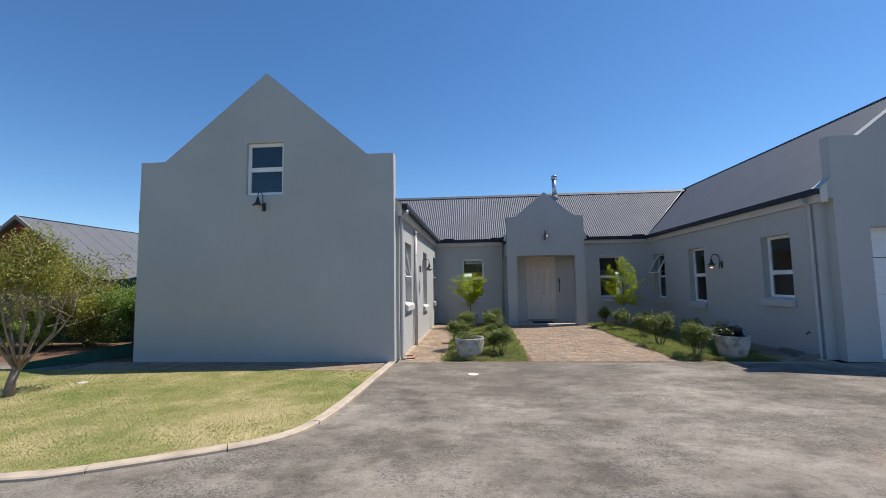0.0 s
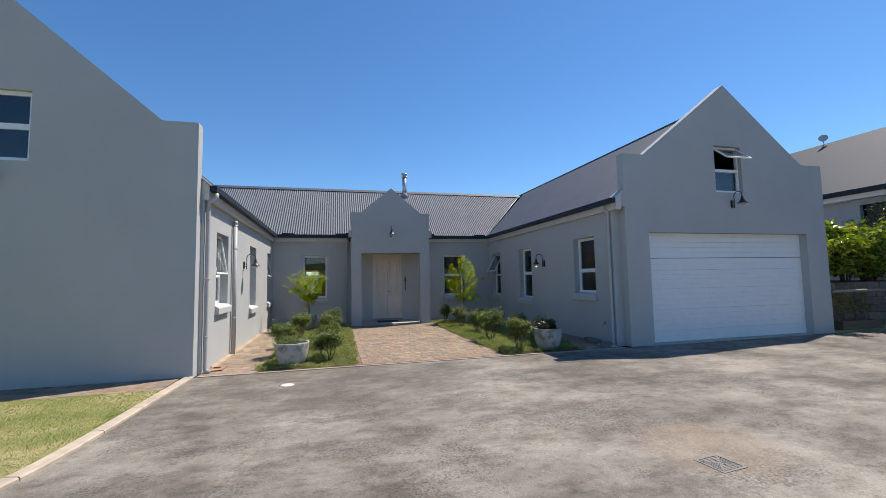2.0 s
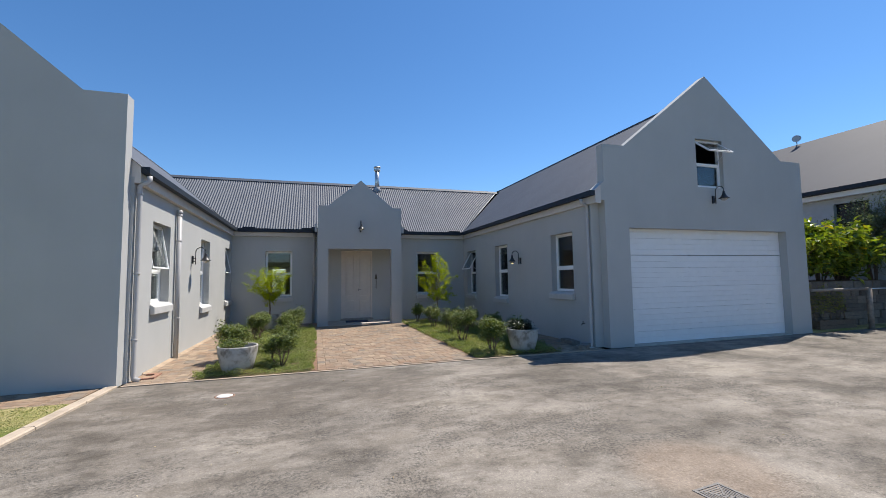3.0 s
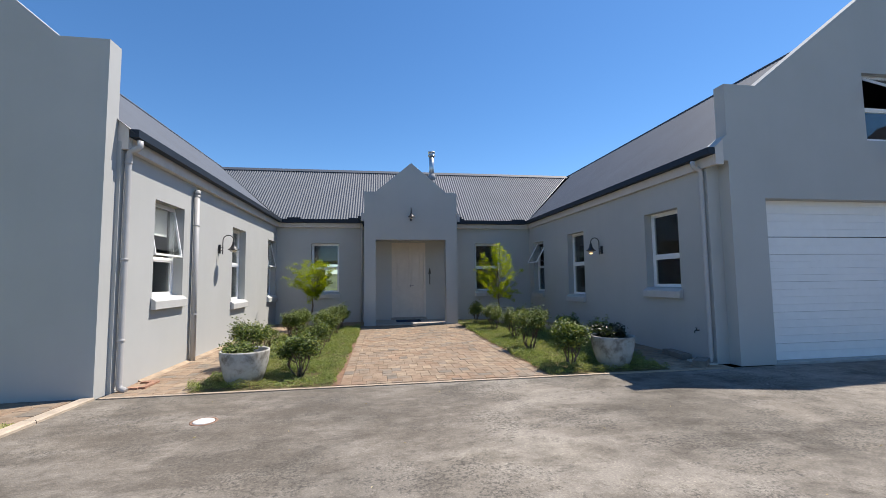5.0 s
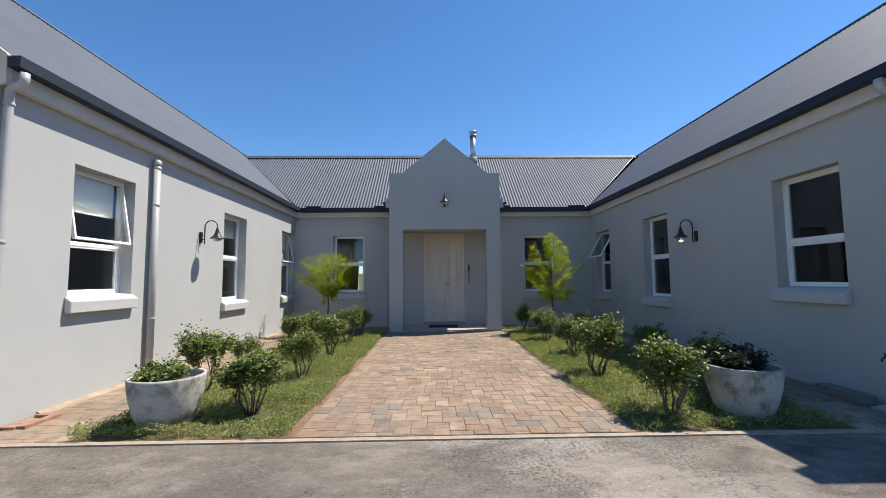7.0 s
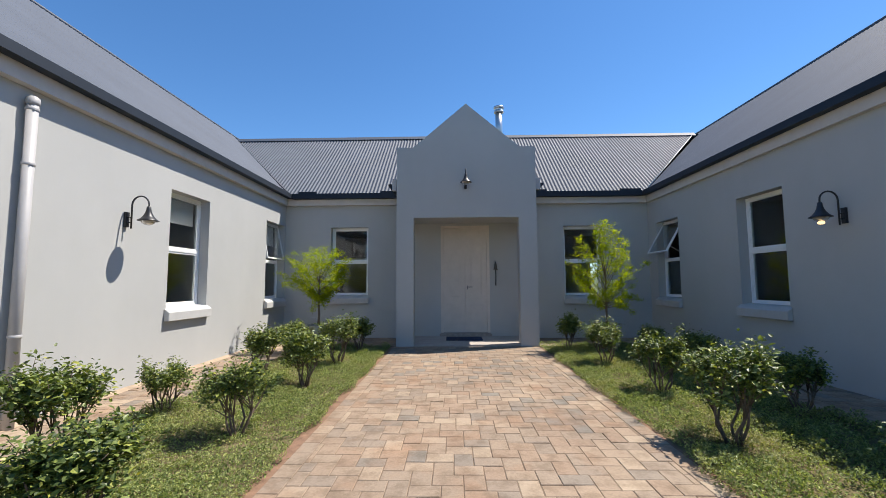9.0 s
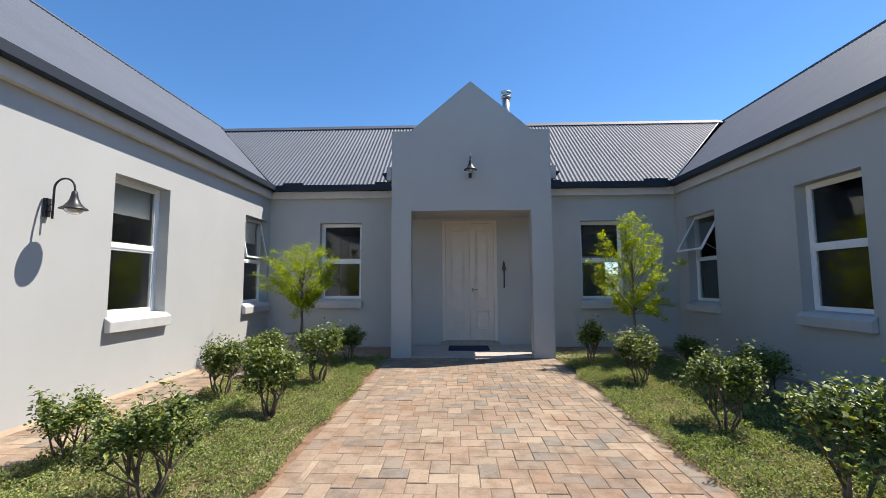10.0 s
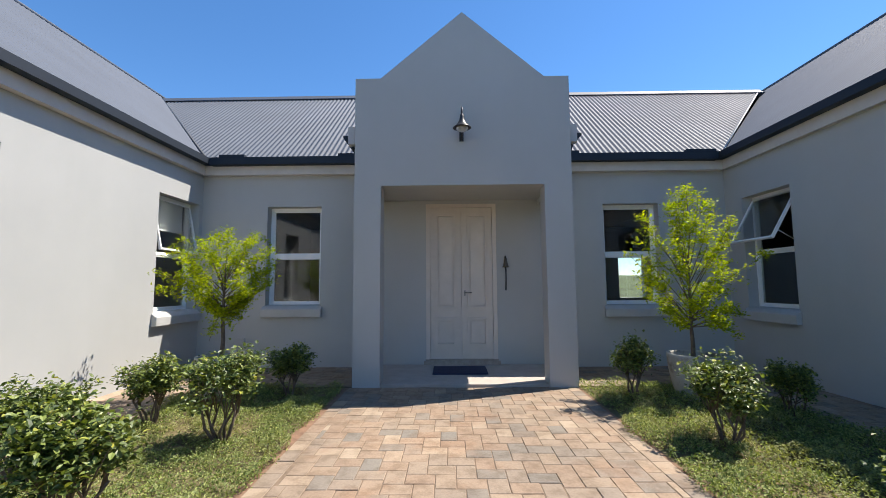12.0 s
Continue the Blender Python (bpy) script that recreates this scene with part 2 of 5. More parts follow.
def roof_sheet(name, place, u0, u1, v_of, pitch=0.08, amp=0.0105):
    """Corrugated sheet: place(u, v, lift); each wave runs along v, from v_of(u)[0] to v_of(u)[1]."""
    bm, steps = B(), 6
    n = int((u1 - u0) / pitch * steps)
    prev = None
    for i in range(n + 1):
        u = u0 + (u1 - u0) * i / n
        h = amp * math.cos(2 * math.pi * i / steps)
        a, b = v_of(u)
        col = [bm.verts.new(place(u, a + (b - a) * k / 2, h)) for k in range(3)]
        if prev:
            for k in range(2):
                bm.faces.new((prev[k], col[k], col[k + 1], prev[k + 1])).smooth = True
        prev = col
    bmesh.ops.recalc_face_normals(bm, faces=bm.faces[:])
    return part(name, bm, ROOF, house, "dark grey corrugated metal roof")


SLOPE = 0.833
EZ = 3.06                      # the sheet's height at its eave
OV = 0.18                      # overhang
RIDGE_Y = 18.62
EY = YB - OV
XLC, XRC = -3.91, 9.65
EXL, EXR = -1.06, 6.52
RZ = EZ + SLOPE * (RIDGE_Y - EY)


def main_span(x):
    if x < EXL:
        return EY + (EXL - x), RIDGE_Y
    if x > EXR:
        return EY + (x - EXR), RIDGE_Y
    return EY, RIDGE_Y


reach = RIDGE_Y - EY
roof_sheet("roof", lambda u, v, h: Vector((u, v - h * 0.64, EZ + SLOPE * (v - EY) + h * 0.77)), EXL - reach, EXR + reach, main_span)
roof_sheet("roof", lambda u, v, h: Vector((u, v + h * 0.64, RZ - SLOPE * (v - RIDGE_Y) + h * 0.77)), LX0 - 0.2, RX1 + 0.2, lambda u: (RIDGE_Y, YR + 0.25), amp=0.004, pitch=0.3)


def wing_roof(ex, xc, s, rise):
    """s: +1 where the court lies at larger x."""
    slope = rise / abs(ex - xc)
    wz = EZ + rise

    def span(y):
        lo = ex if y < EY else ex - s * (y - EY)
        return lo, xc
    roof_sheet("roof", lambda u, v, h: Vector((v + s * h * 0.64, u, EZ + slope * abs(v - ex) + h * 0.77)), YF + GT + (0.03 if s < 0 else -0.03), EY + abs(ex - xc), span, amp=0.004)
    ox = 2 * xc - ex
    roof_sheet("roof", lambda u, v, h: Vector((v, u, EZ + slope * abs(v - ox) + h * 0.77)), YF + GT, YR + 0.2, lambda y: (xc, ox), amp=0.004, pitch=0.3)
    bm = B()
    tube(bm, [(xc, YF + GT + 0.07, wz), (xc, YR, wz)], 0.035, 8)
    part("ridge_cap", bm, ROOF, house)
    bm = B()
    n = Vector((ex, EY, EZ + 0.012))
    e = Vector((ex - s * reach, EY + reach, EZ + SLOPE * reach + 0.012))
    tube(bm, [n, e], 0.013 if s < 0 else 0.026, 6)
    part("valley_flashing", bm, ZINC if s < 0 else GUTTER, house)


wing_roof(EXL, XLC, 1, 2.41)
wing_roof(EXR, XRC, -1, 2.46)
bm = B()
FOLD = [(-0.13, -0.092), (-0.02, 0.016), (0.02, 0.016), (0.13, -0.092), (0.13, -0.104), (0, 0.0), (-0.13, -0.104)]
prism(bm, FOLD, [], lambda u, v, w: Vector((EXL - reach + w, RIDGE_Y + u, RZ + 0.022 + v)), EXR - EXL + 2 * reach)
part("ridge_cap", bm, ROOF, house, "folded metal ridge cap")

# eaves: fascia boards and gutters


def strip(name, mat, x0, x1, y0, y1, z0, z1, label="", w=0.006):
    bm = B()
    box(bm, x0, x1, y0, y1, z0, z1)
    soften(bm, w)
    return part(name, bm, mat, house, label)


for s, wx, ex in ((1, XL, EXL), (-1, XR, EXR)):
    y0 = YF + GT + 0.003 if s > 0 else 8.41        # on the garage side the eave runs on past the gable's return
    a, b = sorted((wx, ex - s * 0.07))
    strip("fascia", FASCIA, a, b, y0 + 0.05, EY + 0.071, EAVE - 0.085, EAVE + 0.06)
    a, b = sorted((ex - s * 0.068, ex + s * 0.038))
    strip("gutter", GUTTER, a, b, y0, EY + 0.04, EZ - 0.042, EZ + 0.055, "dark blue-black metal gutter")
    bm = B()
    back, front = (-0.30, 0.075) if s > 0 else (-0.07, 0.06)
    prism(bm, [(back, EAVE - 0.09), (front, EAVE - 0.09), (front, EZ + 0.07), (back, EZ + 0.07 + (front - back) * 0.8)], [], lambda u, v, w: Vector((wx + s * u, y0 + w, v)), 0.048)
    part("eave_end_cap", bm, FASCIA, house)
    if s < 0:
        bm = B()
        prism(bm, [(-0.197, EAVE - 0.02), (0.06, EAVE - 0.02), (0.06, EZ + 0.07), (-0.197, EZ + 0.27)], [], lambda u, v, w: Vector((wx + s * u, y0 + 0.05 + w, v)), 0.20)
        part("eave_closure", bm, PLASTER, house)
for a, b in ((EXL - 0.07, PX0), (PX1, EXR + 0.07)):
    strip("fascia", FASCIA, a, b, EY + 0.072, YB, EAVE - 0.085, EAVE + 0.06)
    strip("gutter", GUTTER, a + 0.12 * (a < 0), b - 0.12 * (b > 5), EY - 0.038, EY + 0.068, EZ - 0.055, EZ + 0.055, "dark blue-black metal gutter")


# unseen outer and rear eave strips, added to keep daylight out of the attics
for x0, x1, y0, y1 in ((LX0 - 0.2, LX0, YF + GT, YR), (RX1, RX1 + 0.2, YF + GT, YR), (LX0 - 0.2, RX1 + 0.2, YR, YR + 0.2)):
    strip("fascia", FASCIA, x0, x1, y0, y1, 2.86, 3.14)

# portico: front wall, side beams, roof and gutters
wall("portico_wall", [(PX0, 0), (1.72, 0), (1.72, 2.40), (3.69, 2.40), (3.69, 0), (PX1, 0), (PX1, 3.75), (3.72, 3.75), (2.72, 4.60), (1.71, 3.75), (PX0, 3.75)], [], on_y(PY), 0.27, label="grey plastered entrance portico with a small stepped gable")
for x, s in ((PX0, 1), (PX1, -1)):
    wall("portico_beam", rect(PY + 0.27, YB, 2.40, 3.10), [], on_x(x, s), 0.16)
    a, b = sorted((x - s * 0.01, x - s * 0.09))
    strip("fascia", PIPE, a, b, PY + 0.03, PY + 0.13, 2.93, 3.15)
    bm = B()
    prism(bm, [(0, -0.10), (0.03, -0.10), (0.065, 0.0), (0.16, 0.085), (0.16, 0.115), (0, 0.115)], [], lambda u, v, w, x=x, s=s: Vector((x - s * (0.02 + u), PY + 0.14 + w, 2.965 + v)), 0.88)
    part("gutter", bm, GUTTER, house, "dark blue-black metal gutter")
    bm = B()
    prism(bm, [(0.06, 0), (0.09, 0.03), (1.33, 1.10), (1.33, 1.07)], [], lambda u, v, w, x=x, s=s: Vector((x + s * (u - 0.1), PY + 0.27 + w, 3.03 + v)), 2.6)
    part("roof", bm, ROOF, house, "dark grey metal roof of the portico")
strip("portico_ceiling", PLASTER, PX0 + 0.162, PX1 - 0.162, PY + 0.272, YB - 0.002, 2.47, 2.55)
strip("porch_slab", simple("porch_screed", (0.40, 0.35, 0.30), 0.7, vary=0.1, grain=0.15), PX0 + 0.02, PX1 - 0.02, PY + 0.03, YB - 0.001, -0.05, 0.05, "smooth beige porch floor", 0.008)
for x0, x1 in ((-0.88, -0.50), (0.90, 1.37), (4.05, 4.46), (6.02, 6.45)):
    strip("gutter_stop", GUTTER, x0, x1, EY - 0.02, EY + 0.05, EZ + 0.047, EZ + 0.10)

# rooms behind the windows; their dimness and the left wing's sunlight are in the colours
for x0, x1, y0, y1 in ((LX0 + WALL, XL - WALL, YF + GT, YR - WALL), (XR + WALL, RX1 - WALL, YF + GT + 0.07, YR - WALL), (XL + 0.002, XR - 0.002, YB + WALL, YR - WALL)):
    strip("inner_floor", SUNLITFLOOR if x1 < 0 else DIMFLOOR, x0 - 0.1, x1 + 0.1, y0, y1, 0.0, 0.05)
    strip("inner_ceiling", DIMROOM, x0 - 0.1, x1 + 0.1, y0, y1, 2.7, 2.76)
# added dark lining over the rear wall's top, painting shade behind the upper panes
strip("inner_wall", DIMROOM, -1.14, 8.34, YR - WALL - 0.03, YR - WALL - 0.002, 2.02, 2.7)
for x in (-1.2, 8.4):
    strip("inner_wall", DIMROOM, x - 0.05, x + 0.05, YB + WALL + 0.01, YR - WALL - 0.01, 0.05, 2.7)
for y in (11.6, 14.4):
    for x0, x1 in ((LX0 + WALL + 0.01, XL - WALL - 0.01), (XR + WALL + 0.01, RX1 - WALL - 0.01)):
        strip("inner_wall", SUNLITROOM if x1 < 0 else DIMROOM, x0, x1, y - 0.05, y + 0.05, 0.05, 2.7)


def window(m, w, h, opened=0.0, blind=0.0, sill=True, rail=0.5, d0=0.14, label="white aluminium window with two panes"):
    """Local axes: x along the wall, y into it, z up from the opening's foot; the wall's face is y = 0, the frame stands d0 behind it."""
    bm, d1, f = B(), d0 + 0.055, 0.038
    for x0, x1, z0, z1 in ((-w / 2, -w / 2 + f, 0, h), (w / 2 - f, w / 2, 0, h), (-w / 2 + f, w / 2 - f, 0, f), (-w / 2 + f, w / 2 - f, h - f, h), (-w / 2 + f, w / 2 - f, h * rail - 0.02, h * rail + 0.02)):
        box(bm, x0, x1, d0, d1, z0, z1)
    soften(bm, 0.003)
    win = part("window", bm, WHITE, house, label, m)
    inner = w / 2 - f
    for top in (0, 1):
        z0, z1 = (h * rail + 0.02, h - f) if top else (f, h * rail - 0.02)
        hh, k = z1 - z0, 0.026
        tilt = opened if top else 0
        mm = pose(0, d0 + 0.025 - (0.03 if tilt else 0), z1, -tilt)
        bm = B()
        for x0, x1, a, b in ((-inner, -inner + k, -hh, 0), (inner - k, inner, -hh, 0), (-inner + k, inner - k, -hh, -hh + k), (-inner + k, inner - k, -k, 0)):
            box(bm, x0 + 0.001, x1 - 0.001, -0.016, 0.016, a, b)
        soften(bm, 0.003)
        part("sash", bm, WHITE, win, "sash pushed open at its foot" if tilt else "", mm)
        bm = B()
        box(bm, -inner + k, inner - k, -0.003, 0.003, -hh + k, -k)
        pane = part("pane", bm, GLASS, win, "", mm)
        pane.visible_shadow = False
        if tilt:
            bm = B()
            tube(bm, [(inner - 0.05, d0 + 0.03, z0 + 0.02), (inner - 0.05, d0 - math.sin(radians(tilt)) * hh * 0.8, z1 - math.cos(radians(tilt)) * hh * 0.8)], 0.006, 6)
            part("stay", bm, STEEL, win)
    if blind:
        bm = B()
        box(bm, -inner, inner, 0.235, 0.238, h - blind, h - 0.04)
        box(bm, -inner, inner, 0.228, 0.245, h - blind - 0.03, h - blind)
        part("blind", bm, simple("white_blind", (0.75, 0.75, 0.72), 0.8, vary=0.03), win, "half-lowered white roller blind")
    if sill:
        bm = B()
        prism(bm, [(-0.072, -0.05), (-0.072, -0.165), (-0.002, -0.165), (-0.002, -0.001), (0.142, -0.001), (0.142, 0.014), (0.0, 0.0)], [], lambda u, v, q: Vector((-w / 2 - 0.035 + q if u <= 0 else -w / 2 + 0.002 + q * (w - 0.004) / (w + 0.07), u, v)), w + 0.07)
        soften(bm, 0.006)
        part("sill", bm, SILL, win, "sloping plastered sill")
    return win


def face(x, y, z, turn):
    return pose(x, y, z, 0, 0, turn)


for (c, z0, z1, w), o in zip(WINS_L, (10, 0, 12)):
    window(face(XL, c, z0, 90), w, z1 - z0, o, 0.42 if o else 0.36, rail=0.41 if z0 > 1 else 0.5)
for (c, z0, z1, w), o in zip(WINS_R, (0, 0, 30)):
    window(face(XR, c, z0, -90), w, z1 - z0, o, rail=0.41 if z0 > 1 else 0.5)
for c, z0, z1, w in WINS_B:
    window(face(c, YB, z0, 0), w, z1 - z0)
window(face(GWL[0], YL, GWL[1], 0), GWL[3], GWL[2] - GWL[1], sill=False, d0=0.07)
window(face(GWR[0], YF, GWR[1], 0), GWR[3], GWR[2] - GWR[1], 50, sill=False, d0=0.09)

# front door
bm = B()
for x0, x1, z0, z1 in ((DX0, DX0 + 0.06, 0.10, DZ), (DX1 - 0.06, DX1, 0.10, DZ), (DX0 + 0.06, DX1 - 0.06, DZ - 0.055, DZ)):
    box(bm, x0, x1, YB + 0.006, YB + 0.11, z0, z1)
soften(bm, 0.005)
door = part("front_door", bm, DOORPAINT, house, "closed cream double front door with raised panels")
mid = (DX0 + DX1) / 2
for s, x0, x1 in ((-1, DX0 + 0.062, mid - 0.003), (1, mid + 0.003, DX1 - 0.062)):
    bm = B()
    box(bm, x0, x1, YB + 0.03, YB + 0.075, 0.125, DZ - 0.058)
    soften(bm, 0.0015)
    part("door_leaf", bm, DOORPAINT, door)
    for z0, z1 in ((0.32, 0.72), (0.86, 2.26)):
        a, b = x0 + 0.085, x1 - 0.085
        bm = B()
        for p in ((a, a + 0.028, z0, z1), (b - 0.028, b, z0, z1), (a + 0.028, b - 0.028, z0, z0 + 0.028), (a + 0.028, b - 0.028, z1 - 0.028, z1)):
            box(bm, p[0], p[1], YB - 0.002, YB + 0.029, p[2], p[3])
        box(bm, a + 0.05, b - 0.05, YB + 0.01, YB + 0.029, z0 + 0.05, z1 - 0.05)
        soften(bm, 0.006)
        part("door_panel", bm, DOORPAINT, door)
bm = B()
box(bm, mid - 0.02, mid + 0.02, YB + 0.0755, YB + 0.09, 0.125, DZ - 0.058)
part("astragal", bm, DOORPAINT, door)
bm = B()
tube(bm, [(mid + 0.05, YB + 0.03, 1.09), (mid + 0.05, YB - 0.02, 1.09), (mid + 0.15, YB - 0.025, 1.09)], 0.008, 8)
box(bm, mid + 0.035, mid + 0.06, YB + 0.022, YB + 0.029, 1.04, 1.12)
part("door_handle", bm, simple("dull_steel", (0.25, 0.24, 0.23), 0.5, 0.6), door, "small dull steel lever handle")
bm = B()
box(bm, DX0 - 0.03, DX1 + 0.03, YB - 0.05, YB + 0.1, 0.051, 0.10)
box(bm, DX0 - 0.01, DX1 + 0.01, YB - 0.02, YB + 0.1, 0.1005, 0.122)
soften(bm, 0.006)
part("threshold", bm, simple("threshold_timber", (0.34, 0.285, 0.24), 0.7, vary=0.25, scale=12, grain=0.2), door, "weathered brown timber threshold")

# garage door in five ribbed sections
gd = new("garage_door", None)
gd.parent = house
gd["label"] = "closed white sectional garage door with horizontal ribs"
GZ = [0.02, 0.26, 0.72, 1.17, 1.58, 1.85, 2.20, 2.44]
for z0, z1 in zip(GZ, GZ[1:]):
    bm = B()
    n = max(2, round((z1 - z0) / 0.115))
    top = z1 - (0.010 if z1 == 1.85 else 0.001)
    for k in range(n):
        a, b = z0 + 0.001 + (top - z0 - 0.001) * k / n, z0 + 0.001 + (top - z0 - 0.001) * (k + 1) / n
        box(bm, 7.40, 11.98, YF + 0.172, YF + 0.20, a + 0.0008, b - 0.0008)
    soften(bm, 0.003)
    part("door_section", bm, GARAGE, gd)
bm = B()
box(bm, 7.43, 11.95, YF + 0.02, YF + 0.3, -0.02, 0.018)
part("threshold", bm, CONCRETE, gd)

# pipes on the walls


def pipe(name, pts, r, label, clips=()):
    bm = B()
    tube(bm, pts, r, 12)
    ob = part(name, bm, PIPE, house, label)
    for p in clips:
        b2 = B()
        lathe(b2, [(r + 0.004, -0.014), (r + 0.006, -0.012), (r + 0.006, 0.012), (r + 0.004, 0.014)], 14, p)
        part("pipe_clip", b2, PIPE, ob)
    return ob


for s, wx, y in ((1, XL, 8.665), (-1, XR, 8.72)):
    x = wx + s * 0.052
    ex = wx + s * 0.17
    pipe("downpipe", [(ex, y, 2.99), (ex, y, 2.92), (ex - s * 0.03, y, 2.885), (x + s * 0.03, y, 2.87), (x, y, 2.83), (x, y, 2.75), (x, y, 0.10), (x + s * 0.01, y, 0.05), (x + s * 0.08, y, 0.02)], 0.035, "round grey painted downpipe", [(x, y, 1.55), (x, y, 0.6), (x, y, 2.72)])
pipe("vent_pipe", [(XL + 0.06, 10.55, 0.0), (XL + 0.06, 10.55, 2.72)], 0.042, "round grey painted soil vent pipe", [(XL + 0.06, 10.55, 2.2), (XL + 0.06, 10.55, 0.75), (XL + 0.06, 10.55, 2.68)])
bm = B()
lathe(bm, [(0.047, 2.72), (0.05, 2.74), (0.047, 2.78), (0.025, 2.795)], 14, (XL + 0.06, 10.55, 0))
part("vent_cap", bm, PIPE, house)
pipe("downpipe", [(1.29, EY + 0.02, 2.97), (1.29, YB - 0.06, 2.86), (1.29, YB - 0.05, 2.78), (1.29, YB - 0.05, 0.0)], 0.036, "round grey painted downpipe", [(1.29, YB - 0.05, 1.5)])

# flue on the main roof
flue = thing("chimney_flue", "galvanised round stove flue with a cowl on the roof", "flue", pose(3.75, 18.35, RZ - 0.3))
bm = B()
lathe(bm, [(0.095, 0.0), (0.095, 0.92)], 20)
part("pipe", bm, STEEL, flue)
bm = B()
lathe(bm, [(0.097, 0.88), (0.135, 0.885), (0.135, 0.92), (0.115, 0.925), (0.115, 1.0), (0.14, 1.005), (0.14, 1.05), (0.05, 1.06)], 20)
part("cowl", bm, STEEL, flue)
bm = B()
lathe(bm, [(0.16, -0.05), (0.15, 0.10), (0.11, 0.2), (0.097, 0.21)], 20)
part("flashing", bm, simple("lead_flashing", (0.3, 0.3, 0.31), 0.8), flue)


# wall lamps
BULB = Mat("lamp_glass", 0.15)
BULB.colour((0.45, 0.42, 0.38))
BULB.b.inputs["Transmission Weight"].default_value = 0.5
GLOW = Mat("glowing_bulb", 0.3)
GLOW.colour((0.9, 0.7, 0.4))
GLOW.b.inputs["Emission Color"].default_value = (1.0, 0.66, 0.3, 1)
GLOW.b.inputs["Emission Strength"].default_value = 1.1


def wall_lamp(m, lit):
    """Local axes as for a window; z = 0 at the middle of the back plate."""
    lamp = thing("wall_lamp", "black gooseneck wall lamp with a bell-shaped shade" + (", its bulb glowing" if lit else " on a grey wall"), "wall lamp", m @ Matrix.Scale(0.84, 4), "wall lamps on the house")
    bm = B()
    box(bm, -0.03, 0.03, -0.035, -0.002, -0.10, 0.10)
    soften(bm, 0.012, 2)
    part("back_plate", bm, BLACK, lamp)
    bm = B()
    arc = [(0, -0.085 - 0.115 * (1 - math.cos(a)), 0.20 + 0.115 * math.sin(a)) for a in (math.pi * k / 10 for k in range(11))]
    tube(bm, [(0, -0.085, -0.12)] + arc + [(0, -0.315, 0.15)], 0.011, 8)
    tube(bm, [(0, -0.03, 0.03), (0, -0.085, 0.03)], 0.008, 6)
    tube(bm, [(0, -0.03, -0.04), (0, -0.085, -0.04)], 0.008, 6)
    part("arm", bm, BLACK, lamp)
    bm = B()
    lathe(bm, [(0.012, 0.18), (0.026, 0.165), (0.03, 0.13), (0.04, 0.09), (0.058, 0.05), (0.088, 0.01), (0.124, -0.015), (0.126, -0.022), (0.121, -0.022), (0.085, 0.0), (0.03, 0.03)], 24, (0, -0.315, 0.0))
    part("shade", bm, BLACK, lamp)
    bm = B()
    lathe(bm, [(0.085, -0.016), (0.083, -0.03), (0.068, -0.055), (0.04, -0.072), (0.01, -0.08)], 20, (0, -0.315, 0.0))
    part("globe", bm, BULB.m, lamp, "clear glass globe")
    if lit:
        bm = B()
        lathe(bm, [(0.012, -0.062), (0.034, -0.078), (0.04, -0.092), (0.03, -0.106), (0.008, -0.112)], 14, (0, -0.315, 0.0))
        part("bulb", bm, GLOW.m, lamp, "warm glowing bulb")
    return lamp


wall_lamp(face(XL, 11.69, 1.90, 90), False)
wall_lamp(face(XR, 11.67, 1.87, -90), True)
wall_lamp(face(-3.89, YL, 3.09, 0), False)
wall_lamp(face(9.73, YF, 3.07, 0), False)
wall_lamp(face(2.70, PY, 3.02, 0), False)

# entrance: bell and mat
bell = thing("door_bell", "dark cast-iron hand bell with a rope on the porch wall", "bell", pose(3.36, YB, 1.5))
bm = B()
tube(bm, [(0, -0.002, 0.08), (0, -0.04, 0.10), (0, -0.08, 0.12), (0, -0.10, 0.10)], 0.01, 8)
part("bracket", bm, BLACK, bell)
bm = B()
lathe(bm, [(0.01, 0.09), (0.022, 0.08), (0.026, 0.03), (0.036, -0.02), (0.05, -0.045), (0.046, -0.045)], 18, (0, -0.10, 0))
part("bell_cup", bm, simple("weathered_brass", (0.12, 0.1, 0.07), 0.45, 0.7), bell)
bm = B()
tube(bm, [(0, -0.10, -0.03), (0.003, -0.10, -0.2), (-0.002, -0.10, -0.38)], 0.011, 8)
part("rope", bm, BLACK, bell)
bm = B()
box(bm, -0.36, 0.36, -0.25, 0.25, 0, 0.015)
soften(bm, 0.006)
tagged(part("door_mat", bm, simple("navy_mat", (0.012, 0.02, 0.055), 0.95, vary=0.3, scale=60, grain=0.6, gscale=200), None, "", pose(2.67, 15.66, 0.051)), "dark navy doormat on the porch floor", "doormat")

# ---- ground ----


def sheet(name, outline, z, t, mat, label, category):
    bm = B()
    prism(bm, outline, [], lambda u, v, w: Vector((u, v, z - w)), t)
    return tagged(part(name, bm, mat), label, category, kind="structure")


def lawn_mat():
    m = Mat("mown_lawn", 0.9, spec=0.2)
    dry = m.ramp(m.noise(0.7, 6, 0.65), (0.33, (0.14, 0.185, 0.045)), (0.46, (0.25, 0.245, 0.095)), (0.6, (0.44, 0.365, 0.20)))
    fine = m.ramp(m.noise(45, 4), (0.3, (0.6, 0.62, 0.55)), (0.7, (1.3, 1.25, 1.2)))
    m.colour(m.mix(dry, fine, 0.8, "MULTIPLY"))
    m.bump(m.noise(70, 4), 0.8, 0.02)
    return m.m


